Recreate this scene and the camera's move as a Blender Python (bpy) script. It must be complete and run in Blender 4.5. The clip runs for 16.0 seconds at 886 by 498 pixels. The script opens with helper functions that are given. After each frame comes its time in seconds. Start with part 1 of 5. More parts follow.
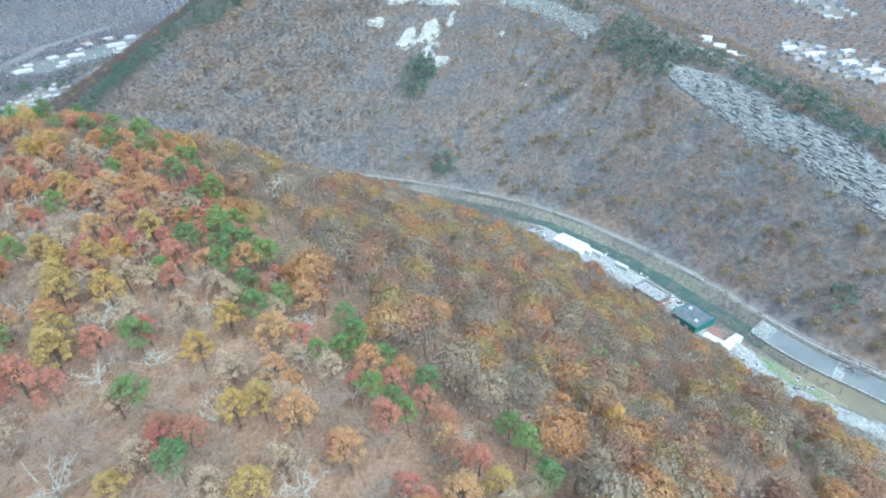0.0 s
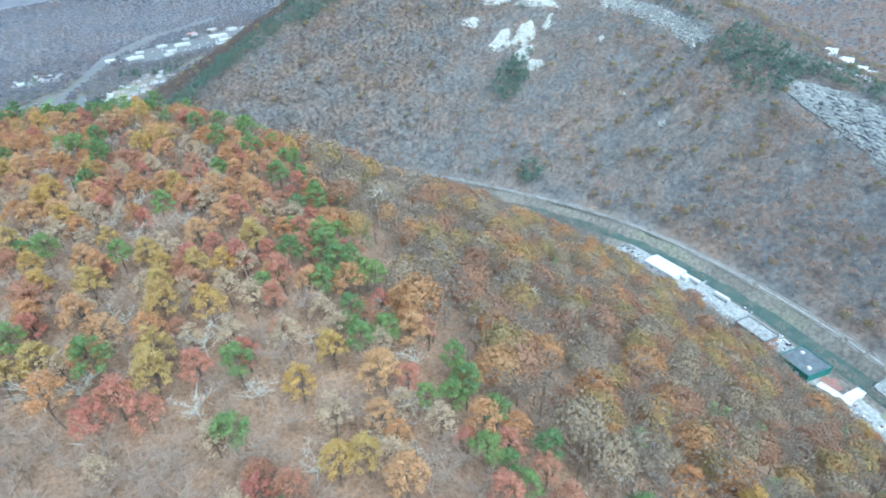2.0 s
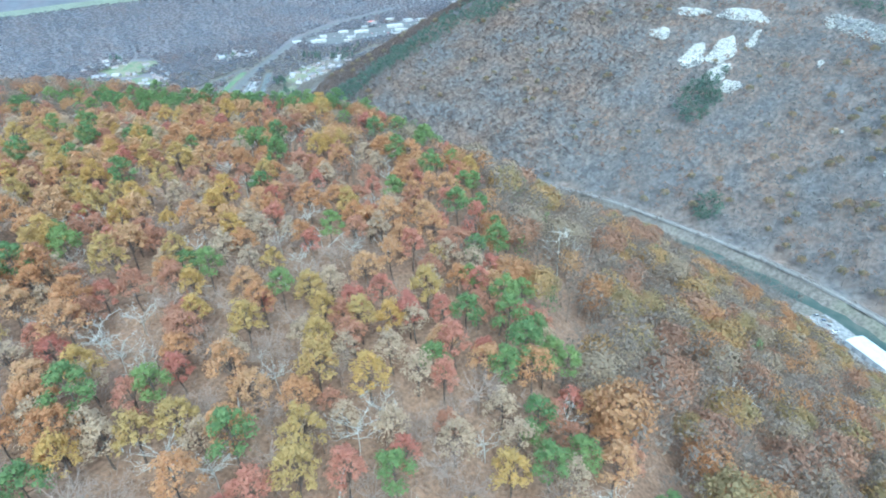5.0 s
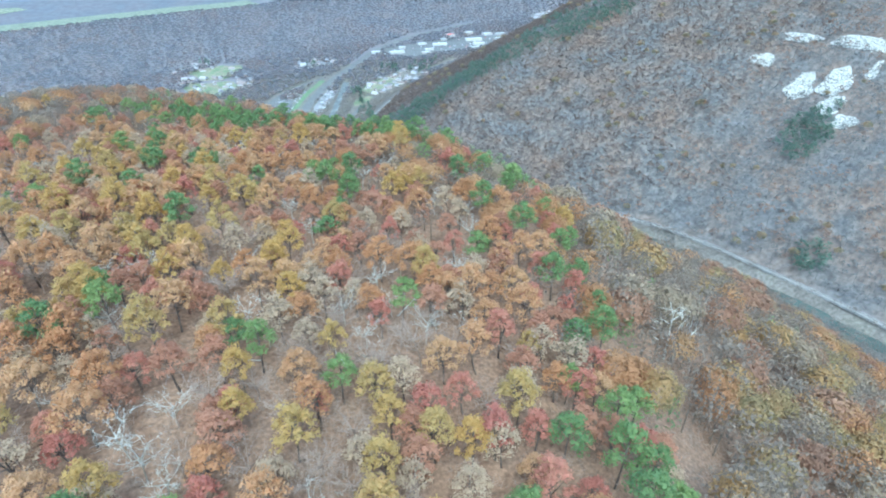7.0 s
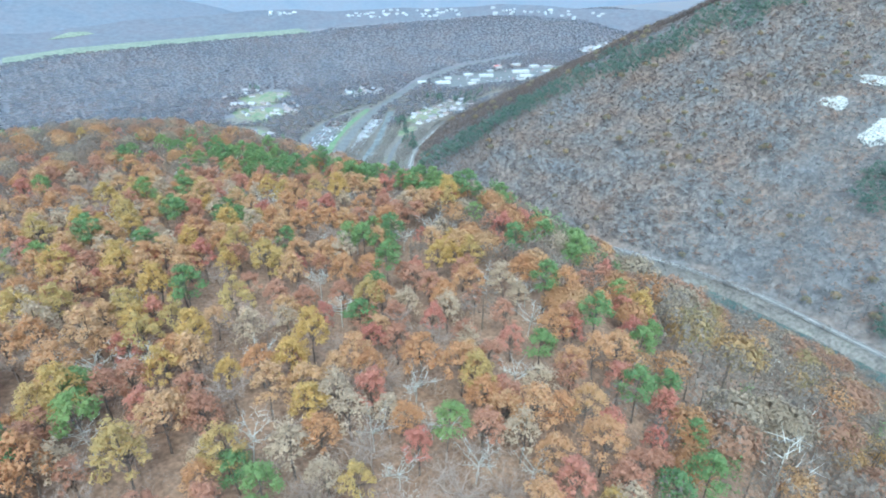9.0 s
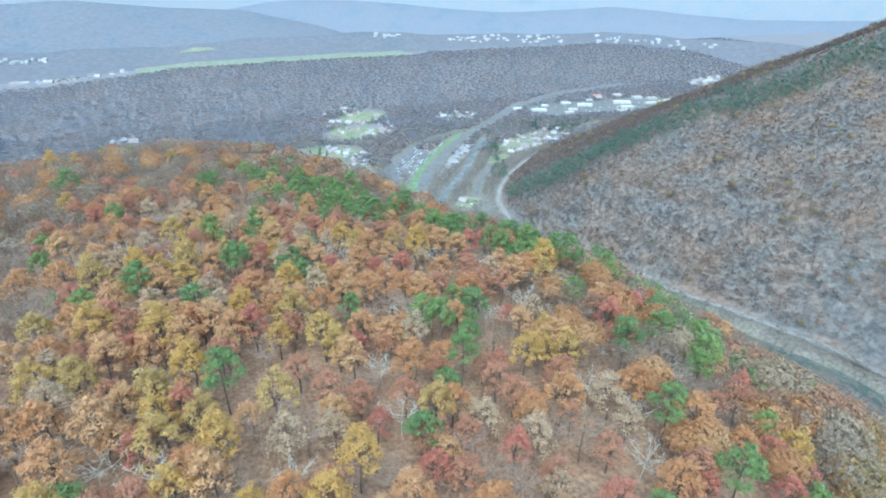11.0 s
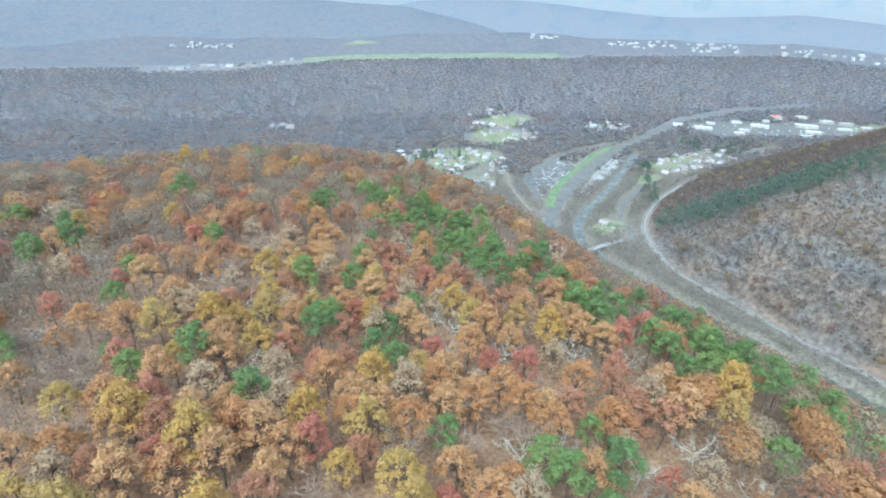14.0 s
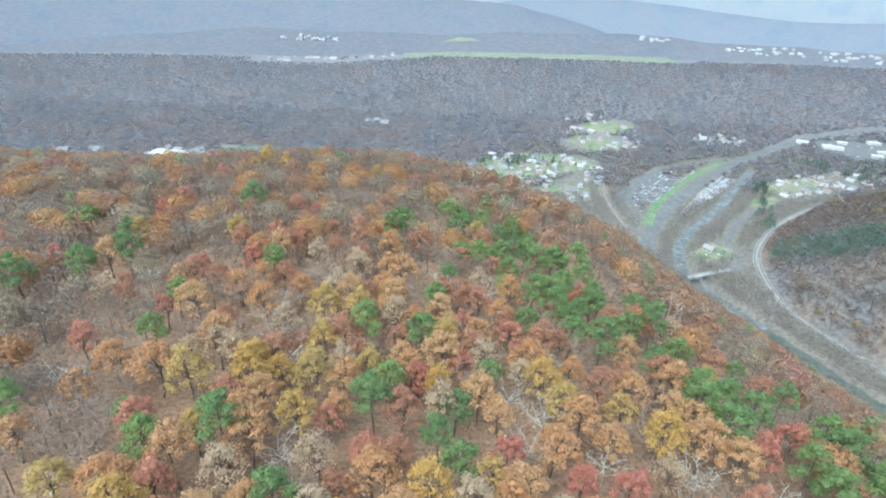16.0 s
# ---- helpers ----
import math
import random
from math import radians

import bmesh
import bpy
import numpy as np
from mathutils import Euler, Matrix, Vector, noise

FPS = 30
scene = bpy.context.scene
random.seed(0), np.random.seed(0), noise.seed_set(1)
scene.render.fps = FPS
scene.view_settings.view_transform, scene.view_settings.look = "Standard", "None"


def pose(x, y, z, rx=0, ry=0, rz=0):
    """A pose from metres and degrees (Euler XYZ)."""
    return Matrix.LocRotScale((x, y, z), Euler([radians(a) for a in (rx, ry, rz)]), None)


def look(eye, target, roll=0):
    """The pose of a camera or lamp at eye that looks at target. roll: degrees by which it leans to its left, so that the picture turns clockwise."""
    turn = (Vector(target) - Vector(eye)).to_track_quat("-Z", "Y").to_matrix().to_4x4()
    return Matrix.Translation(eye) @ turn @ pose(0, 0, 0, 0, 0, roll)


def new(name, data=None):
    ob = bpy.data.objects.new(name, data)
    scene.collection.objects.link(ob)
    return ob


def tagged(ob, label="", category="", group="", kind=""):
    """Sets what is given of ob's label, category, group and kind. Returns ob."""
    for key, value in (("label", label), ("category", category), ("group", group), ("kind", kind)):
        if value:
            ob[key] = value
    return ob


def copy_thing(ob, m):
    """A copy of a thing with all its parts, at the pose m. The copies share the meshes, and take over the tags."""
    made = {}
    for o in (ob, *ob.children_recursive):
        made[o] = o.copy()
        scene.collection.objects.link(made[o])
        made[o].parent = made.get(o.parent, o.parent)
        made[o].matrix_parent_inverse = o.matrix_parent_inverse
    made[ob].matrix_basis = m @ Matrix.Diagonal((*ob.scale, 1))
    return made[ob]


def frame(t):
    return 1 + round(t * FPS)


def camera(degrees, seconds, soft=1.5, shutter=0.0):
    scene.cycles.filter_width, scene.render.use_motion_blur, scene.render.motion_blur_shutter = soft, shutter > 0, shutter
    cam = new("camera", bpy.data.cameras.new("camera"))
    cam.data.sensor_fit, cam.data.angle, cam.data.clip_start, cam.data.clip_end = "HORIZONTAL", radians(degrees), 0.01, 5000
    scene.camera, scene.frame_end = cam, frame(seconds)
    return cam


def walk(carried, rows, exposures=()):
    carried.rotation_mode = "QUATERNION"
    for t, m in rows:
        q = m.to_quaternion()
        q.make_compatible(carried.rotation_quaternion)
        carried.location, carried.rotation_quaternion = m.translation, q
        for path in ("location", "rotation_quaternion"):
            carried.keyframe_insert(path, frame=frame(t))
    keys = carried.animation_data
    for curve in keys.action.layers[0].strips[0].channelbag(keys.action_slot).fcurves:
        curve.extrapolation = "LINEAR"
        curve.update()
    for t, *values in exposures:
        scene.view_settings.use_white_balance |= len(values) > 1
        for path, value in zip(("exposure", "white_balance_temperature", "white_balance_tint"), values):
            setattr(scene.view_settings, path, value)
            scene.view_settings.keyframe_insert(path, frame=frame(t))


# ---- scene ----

# seconds, eye x, y, z, heading (0 = north, left positive), downward tilt, lean
FLIGHT = (
    (0.0, -380.00, -290.00, 302.93, -69.613, 32.718, -2.779),
    (0.5, -376.73, -284.79, 302.61, -67.542, 32.631, -2.737),
    (1.0, -373.63, -279.49, 302.33, -65.545, 32.563, -2.697),
    (1.5, -370.60, -274.08, 302.10, -63.424, 32.521, -2.638),
    (2.0, -367.49, -268.63, 301.86, -61.344, 32.436, -2.629),
    (2.5, -364.24, -263.09, 301.65, -59.197, 32.371, -2.544),
    (3.0, -360.94, -257.42, 301.40, -56.875, 32.277, -2.399),
    (3.5, -357.62, -251.54, 301.05, -53.473, 32.190, -2.141),
    (4.0, -354.04, -245.43, 300.70, -48.747, 32.089, -1.616),
    (4.2, -352.58, -242.93, 300.56, -47.791, 32.029, -1.548),
    (6.3, -336.05, -213.29, 299.68, -41.900, 31.997, -1.122),
    (6.5, -334.36, -210.48, 299.71, -40.954, 31.769, -1.016),
    (7.0, -330.13, -203.39, 299.87, -38.277, 30.914, -0.821),
    (7.5, -325.99, -196.27, 300.01, -36.350, 30.289, -0.552),
    (8.0, -322.01, -189.11, 300.07, -35.135, 29.712, -0.362),
    (8.5, -318.11, -182.03, 300.05, -34.458, 28.979, -0.339),
    (9.0, -314.18, -175.00, 300.15, -33.964, 28.209, -0.296),
    (9.2, -312.61, -172.14, 300.23, -33.756, 27.983, -0.151),
    (11.3, -297.22, -141.46, 300.87, -22.591, 25.953, 0.427),
    (11.5, -296.04, -138.57, 300.85, -21.434, 25.945, 0.449),
    (12.0, -293.22, -131.30, 300.82, -18.474, 26.016, 0.810),
    (12.5, -290.55, -123.89, 300.81, -15.596, 26.186, 1.094),
    (13.0, -288.32, -116.32, 300.77, -13.329, 26.332, 1.258),
    (13.5, -286.48, -108.62, 300.74, -11.530, 26.317, 1.387),
    (14.0, -284.97, -100.84, 300.70, -9.646, 26.328, 1.598),
    (14.5, -283.81, -93.11, 300.56, -7.385, 26.378, 1.732),
    (15.0, -283.08, -85.42, 300.41, -5.053, 26.536, 1.984),
    (15.5, -282.82, -77.73, 300.19, -2.703, 26.701, 2.149),
    (16.0, -282.77, -70.12, 299.88, -0.000, 26.864, 2.358),
)


def aim(x, y, z, yaw, tilt, lean):
    a, b = radians(yaw), radians(tilt)
    way = Vector((-math.sin(a) * math.cos(b), math.cos(a) * math.cos(b), -math.sin(b)))
    return look((x, y, z), Vector((x, y, z)) + 100 * way, lean)


cam = camera(77.989, 16.0, soft=1.9)
walk(cam, [(t, aim(*p)) for t, *p in FLIGHT],
     exposures=((0.0, 1.5, 5040, -12), (4.0, 1.53, 4740, -14), (9.0, 1.53, 4840, -13), (12.0, 1.46, 5110, -13), (16.0, 1.49, 5480, -10)))

# ---- light ----
world = bpy.data.worlds.new("world")
scene.world = world
world.use_nodes = True
sky = world.node_tree.nodes.new("ShaderNodeTexSky")
sky.sky_type = "NISHITA"
sky.sun_disc = False
sky.sun_elevation, sky.sun_rotation = radians(58), radians(215)
sky.air_density, sky.dust_density, sky.ozone_density = 1.0, 4.0, 1.0
world.node_tree.nodes["Background"].inputs[1].default_value = 0.15
world.node_tree.links.new(sky.outputs[0], world.node_tree.nodes["Background"].inputs[0])
sun = new("sun", bpy.data.lights.new("sun", "SUN"))
sun.data.energy, sun.data.angle, sun.data.color = 0.7, radians(50), (1.0, 0.97, 0.93)
SUN_AZ = radians(215)
sun.matrix_world = look((math.sin(SUN_AZ) * 500, math.cos(SUN_AZ) * 500, 800), (0, 0, 0))

# ---- plan ----
RAIL = [(-60, -540), (-21, -482), (-2, -444), (30, -409), (68, -368), (111, -308), (153, -235), (178, -153), (190, -34),
        (191, 59), (162, 145), (118, 248), (99, 311), (76, 372), (68, 416), (80, 485), (103, 540), (166, 617), (268, 698), (423, 775)]
BASE = RAIL + [(620, 850), (900, 905), (1800, 960), (4800, 1200)]
RIVER = [(-95, -540), (-46, -475), (-15, -435), (26, -385), (68, -337), (106, -286), (144, -215), (163, -130), (170, -40),
         (166, 50), (138, 135), (92, 235), (62, 300), (33, 376), (8, 440), (-2, 500), (12, 550), (45, 597), (130, 697), (205, 800), (262, 880)]
FOOT = [(-190, -700), (-140, -560), (-95, -470), (-60, -410), (-12, -352), (45, -285), (85, -215), (115, -120), (125, -30),
        (122, 50), (98, 120), (62, 210), (32, 285), (4, 360), (-22, 430), (-42, 510), (-62, 600), (-110, 690), (-250, 760), (-500, 800), (-900, 780), (-1500, 740), (-4800, 700)]
CREST = [(-140, -760, 20), (-40, -640, 50), (60, -570, 78), (156, -505, 100), (242, -451, 120), (288, -408, 130), (325, -364, 138), (363, -319, 146),
         (440, -228, 178), (520, -110, 216), (590, 50, 258), (640, 190, 282), (690, 300, 288), (820, 420, 275), (1100, 500, 250), (1800, 520, 200), (4800, 500, 110)]


def along(x, y, line):
    """Distance to a line on the plan, the side (+1: right of its run), and the share of the way along it."""
    best = np.full(x.shape, 1e18)
    side, s = np.zeros(x.shape), np.zeros(x.shape)
    run = 0.0
    for (ax, ay, *_), (bx, by, *_) in zip(line[:-1], line[1:]):
        dx, dy = bx - ax, by - ay
        ll = math.hypot(dx, dy)
        u = np.clip(((x - ax) * dx + (y - ay) * dy) / ll ** 2, 0, 1)
        d = (x - ax - u * dx) ** 2 + (y - ay - u * dy) ** 2
        m = d < best
        best = np.where(m, d, best)
        side = np.where(m, np.sign((x - ax) * dy - (y - ay) * dx), side)
        s = np.where(m, run + u * ll, s)
        run += ll
    return np.sqrt(best), side, s


def smin(a, b, k):
    h = np.clip(0.5 + 0.5 * (b - a) / k, 0, 1)
    return b * (1 - h) + a * h - k * h * (1 - h)


def smax(a, b, k):
    return -smin(-a, -b, k)


def step(a, b, v):
    u = np.clip((v - a) / (b - a), 0, 1)
    return u * u * (3 - 2 * u)


def ripple(x, y, size, seed=0.0):
    """Smooth unevenness between about -1 and 1."""
    a, b = x / size + seed * 1.7, y / size - seed * 2.3
    return (np.sin(a + 1.3 * np.sin(b * 0.7 + seed)) * np.cos(b * 1.1 + 0.9 * np.sin(a * 0.8)) +
            0.5 * np.sin(2.1 * a + 0.7 * b) * np.cos(1.9 * b - 0.6 * a)) / 1.5


CUM = np.cumsum([0] + [math.hypot(b[0] - a[0], b[1] - a[1]) for a, b in zip(CREST[:-1], CREST[1:])])


def height(x, y):
    x, y = np.asarray(x, float), np.asarray(y, float)
    # valley floor, with the land falling away far to the north
    floor = (4 + 1.0 * ripple(x, y, 60) + np.interp(x, (-1900, -1250, -650, -290, 130, 1200), (2, 26, 34, 62, 68, 74)) * step(950, 1650, y) - 130 * step(1830, 2070, y)
             + 9 * ripple(x, y, 210, 3) * step(1000, 1300, y) * (1 - step(1500, 1700, y)))
    floor = floor + 40 * step(1000, 1900, x) * (1 + 0.4 * ripple(x, y, 170, 8)) * (1 - step(400, 900, y))
    # the opposite mountain, rising from the railway
    d, side, _ = along(x, y, BASE)
    rise = 8 + 0.53 * np.maximum(d - 10, 0) + np.clip(d / 60, 0, 1) * (5 * ripple(x, y, 70, 1) + 2 * ripple(x, y, 23, 2))
    dc, sc, s = along(x, y, CREST)
    zc = np.interp(s, CUM, [c[2] for c in CREST])
    cap = np.where(sc > 0, zc - 0.34 * dc, zc + 0.9 * dc)
    mountain = np.where(side > 0, smin(rise, cap, 14), -60)
    # the near hill
    d, side, _ = along(x, y, FOOT)
    u, v = np.clip((x + 280) / 100, -4, 5), (y + 80) / 100
    top = 215 - 8 * u + 3.5 * v - 0.2 * u * u + 0.7 * u * v - 5.4 * np.minimum(v * v, 40) + 2.0 * ripple(x, y, 45, 5)
    top = top + 20 * np.exp(-((x + 310) / 120) ** 2 - ((y - 205) / 95) ** 2) + 5 * np.exp(-((x + 190) / 50) ** 2 - ((y + 40) / 70) ** 2)
    flank = 4 + 0.66 * d + np.clip(d / 60, 0, 1) * 4 * ripple(x, y, 55, 4)
    hill = np.where(side < 0, smin(flank, top, 10), -60)
    z = smax(floor, np.maximum(mountain, hill), 3)
    # river bed and level railway
    dr, _, _ = along(x, y, RIVER)
    half = 6.0 + 3.5 * (1 - step(-150, 150, y)) + 5.0 * (1 - step(-425, -395, y))
    z = np.where(dr < 30, np.minimum(z, -2.5 + 6.5 * step(half - 4, half + 7, dr) + 200 * step(24, 30, dr)), z)
    dt, _, _ = along(x, y, RAIL)
    w = 1 - step(6, 15, dt)
    z = z * (1 - w) + 7.0 * w
    return z


# ---- materials ----
def material(name, colors, size=1.0, rough=0.9, bump=0.0, metal=0.0, islands=0.0, objects=0.0, detail=6, fine=0.0, thin=0.0, clear=0.0):
    """Colours spread by noise of that size in metres; islands / objects: share of random change from piece to piece; thin, clear: shares of light that shines
    through as in leaves, or goes past between twigs too fine to build."""
    m = bpy.data.materials.new(name)
    m.use_nodes = True
    t = m.node_tree
    p = t.nodes["Principled BSDF"]
    p.inputs["Roughness"].default_value, p.inputs["Metallic"].default_value = rough, metal
    p.inputs["Specular IOR Level"].default_value = 0.25
    geo = t.nodes.new("ShaderNodeNewGeometry")
    n = t.nodes.new("ShaderNodeTexNoise")
    n.inputs["Scale"].default_value, n.inputs["Detail"].default_value = 1 / size, detail
    t.links.new(geo.outputs["Position"], n.inputs["Vector"])
    val = n.outputs["Fac"]
    stretch = t.nodes.new("ShaderNodeMapRange")
    stretch.inputs[1].default_value, stretch.inputs[2].default_value = 0.3, 0.7
    t.links.new(val, stretch.inputs[0])
    val = stretch.outputs[0]
    for share, node, out in ((islands, "geo", "Random Per Island"), (objects, "info", "Random")):
        if share:
            src = geo if node == "geo" else t.nodes.new("ShaderNodeObjectInfo")
            mix = t.nodes.new("ShaderNodeMix")
            mix.inputs[0].default_value = share
            t.links.new(val, mix.inputs[2])
            t.links.new(src.outputs[out], mix.inputs[3])
            val = mix.outputs[0]
    ramp = t.nodes.new("ShaderNodeValToRGB")
    el = ramp.color_ramp.elements
    while len(el) < len(colors):
        el.new(0.5)
    for i, c in enumerate(colors):
        el[i].position, el[i].color = i / max(1, len(colors) - 1), (*c, 1)
    t.links.new(val, ramp.inputs[0])
    color = ramp.outputs[0]
    if fine:
        n2 = t.nodes.new("ShaderNodeTexNoise")
        n2.inputs["Scale"].default_value, n2.inputs["Detail"].default_value = 1 / fine, 4
        t.links.new(geo.outputs["Position"], n2.inputs["Vector"])
        hsv = t.nodes.new("ShaderNodeHueSaturation")
        mr = t.nodes.new("ShaderNodeMapRange")
        mr.inputs[1].default_value, mr.inputs[2].default_value, mr.inputs[3].default_value, mr.inputs[4].default_value = 0.3, 0.7, 0.65, 1.35
        t.links.new(n2.outputs["Fac"], mr.inputs[0])
        t.links.new(mr.outputs[0], hsv.inputs["Value"])
        t.links.new(color, hsv.inputs["Color"])
        color = hsv.outputs[0]
    t.links.new(color, p.inputs["Base Color"])
    if thin:
        # light shines through leaves
        lit = t.nodes.new("ShaderNodeBsdfTranslucent")
        both = t.nodes.new("ShaderNodeMixShader")
        both.inputs[0].default_value = thin
        t.links.new(color, lit.inputs["Color"])
        t.links.new(p.outputs[0], both.inputs[1])
        t.links.new(lit.outputs[0], both.inputs[2])
        t.links.new(both.outputs[0], t.nodes["Material Output"].inputs["Surface"])
    if clear:
        gaps, loose = t.nodes.new("ShaderNodeBsdfTransparent"), t.nodes.new("ShaderNodeMixShader")
        loose.inputs[0].default_value = clear
        t.links.new((both if thin else p).outputs[0], loose.inputs[1])
        t.links.new(gaps.outputs[0], loose.inputs[2])
        t.links.new(loose.outputs[0], t.nodes["Material Output"].inputs["Surface"])
    if bump:
        b = t.nodes.new("ShaderNodeBump")
        b.inputs["Strength"].default_value, b.inputs["Distance"].default_value = 0.7, bump
        t.links.new(n.outputs["Fac"], b.inputs["Height"])
        t.links.new(b.outputs[0], p.inputs["Normal"])
    return m


LITTER = material("leaf_litter", [(0.19, 0.118, 0.074), (0.245, 0.155, 0.1), (0.285, 0.185, 0.122), (0.22, 0.15, 0.105)], 7, 1.0, 0.3, fine=0.9)
SLOPE = material("mountain_litter", [(0.145, 0.14, 0.14), (0.16, 0.144, 0.134), (0.18, 0.144, 0.122), (0.19, 0.14, 0.11)], 45, 1.0, fine=5)
FLATS = material("valley_scrub", [(0.14, 0.125, 0.108), (0.18, 0.16, 0.138), (0.17, 0.165, 0.125)], 40, 1.0, fine=3)
# blue-grey of the distant air is mixed into this floor's base colour
BENCH_HAZED = material("bench_woods_floor", [(0.17, 0.17, 0.186), (0.188, 0.177, 0.184), (0.198, 0.173, 0.17)], 70, 1.0)
GRAVEL = material("gravel", [(0.27, 0.255, 0.232), (0.35, 0.33, 0.3)], 9, 0.95, 0.1, fine=1.0)
ASPHALT = material("asphalt", [(0.125, 0.122, 0.118), (0.17, 0.166, 0.16)], 12, 0.9, fine=2.0)
GRASS = material("grass", [(0.12, 0.165, 0.09), (0.165, 0.2, 0.115), (0.23, 0.215, 0.15), (0.2, 0.175, 0.13)], 16, 1.0, fine=1.5)
WATER = material("river_water", [(0.05, 0.078, 0.066), (0.07, 0.095, 0.08), (0.12, 0.125, 0.105)], 14, 0.35, 0.03)
STEEL = material("rail_steel", [(0.4, 0.38, 0.36), (0.5, 0.48, 0.47)], 3, 0.4, metal=0.5)
WHITE = material("white_roof", [(0.5, 0.51, 0.52), (0.6, 0.61, 0.62)], 4, 0.6)


# ---- setting ----
def mesh(name, verts, faces, mat, smooth=False):
    me = bpy.data.meshes.new(name)
    me.from_pydata(verts, [], faces)
    me.materials.append(mat)
    if smooth:
        me.shade_smooth()
    me.update()
    return me


def spread(lo, hi, step_, far, grow=1.13):
    core = list(np.arange(lo, hi + 1, step_))
    a, w = [], step_
    p = lo
    while p > -far:
        w *= grow
        p -= w
        a.append(p)
    b, w, p = [], step_, hi
    while p < far:
        w *= grow
        p += w
        b.append(p)
    return np.array(a[::-1] + core + b)


xs, ys = spread(-640, 700, 9, 4700), spread(-620, 1150, 9, 4700)
gx, gy = np.meshgrid(xs, ys)
gz = height(gx, gy)
nx, ny = len(xs), len(ys)
quads = [(j * nx + i, j * nx + i + 1, (j + 1) * nx + i + 1, (j + 1) * nx + i) for j in range(ny - 1) for i in range(nx - 1)]
ground = new("ground", mesh("ground", np.stack([gx, gy, gz], -1).reshape(-1, 3).tolist(), quads, LITTER, True))
ground.data.materials.append(SLOPE)
ground.data.materials.append(FLATS)
ground.data.materials.append(BENCH_HAZED)
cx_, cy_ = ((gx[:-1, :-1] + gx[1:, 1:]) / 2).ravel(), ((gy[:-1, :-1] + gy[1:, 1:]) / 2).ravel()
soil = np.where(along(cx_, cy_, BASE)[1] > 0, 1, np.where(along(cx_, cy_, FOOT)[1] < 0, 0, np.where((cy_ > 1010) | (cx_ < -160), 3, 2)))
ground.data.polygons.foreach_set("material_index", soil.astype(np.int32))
tagged(ground, "brown leaf-littered hills and valley floor", "ground", kind="structure")


def resample(line, gap):
    out = []
    pts = [Vector((p[0], p[1])) for p in line]
    # smooth the corners first
    for _ in range(2):
        nxt = [pts[0]]
        for a, b in zip(pts[:-1], pts[1:]):
            nxt += [a * 0.75 + b * 0.25, a * 0.25 + b * 0.75]
        pts = nxt + [pts[-1]]
    for a, b in zip(pts[:-1], pts[1:]):
        n = max(1, round((b - a).length / gap))
        out += [a.lerp(b, i / n) for i in range(n)]
    return out + [pts[-1]]


def ribbon(name, line, left, right, z, mat, lift=0.0, gap=6.0, across=1, wiggle=0.0):
    """A strip along a line; z: a height, or None to lie on the ground."""
    pts = resample(line, gap)
    verts, faces = [], []
    for i, p in enumerate(pts):
        t = (pts[min(i + 1, len(pts) - 1)] - pts[max(i - 1, 0)]).normalized()
        nrm = Vector((t.y, -t.x))
        for k in range(across + 1):
            u = k / across
            off = -left + (left + right) * u + (wiggle * ripple(np.array(p.x), np.array(p.y), 9, k) if k in (0, across) else 0)
            q = p + nrm * float(off)
            zz = z if z is not None else float(height(q.x, q.y))
            verts.append((q.x, q.y, zz + lift))
    w = across + 1
    for i in range(len(pts) - 1):
        for k in range(across):
            faces.append((i * w + k, i * w + k + 1, (i + 1) * w + k + 1, (i + 1) * w + k))
    return new(name, mesh(name, verts, faces, mat))


river = tagged(ribbon("water", RIVER, 21, 21, 0.0, WATER, across=2, wiggle=2), "shallow green-brown creek between wooded banks", "river", kind="structure")
RIFFLE = material("riffled_water", [(0.105, 0.115, 0.115), (0.14, 0.15, 0.148), (0.24, 0.245, 0.24)], 16, 0.8, 0.05, fine=5)
tagged(ribbon("water", RIVER[RIVER.index((33, 376)):], 10, 10, 0.1, RIFFLE, across=2, wiggle=2), "pale grey riffled stretch of the creek", "river", kind="structure")
bed = tagged(ribbon("railway_bed", RAIL, 4.3, 4.3, 7.3, GRAVEL, across=2, wiggle=0.5), "pale gravel railway bed along the creek", "railway", kind="structure")
SLEEPER = material("sleeper_bed", [(0.12, 0.108, 0.098), (0.17, 0.155, 0.14)], 4, 1.0, fine=0.7)
for side in (-2.4, 2.4):
    t = ribbon("track", RAIL, -side + 1.25, side + 1.25, 7.45, SLEEPER)
    t.parent = bed
    for off in (-0.72, 0.72):
        r = ribbon("rail", RAIL, -(side + off) + 0.12, side + off + 0.12, 7.62, STEEL)
        r.parent = bed


# ---- woods ----
rng = np.random.default_rng(7)
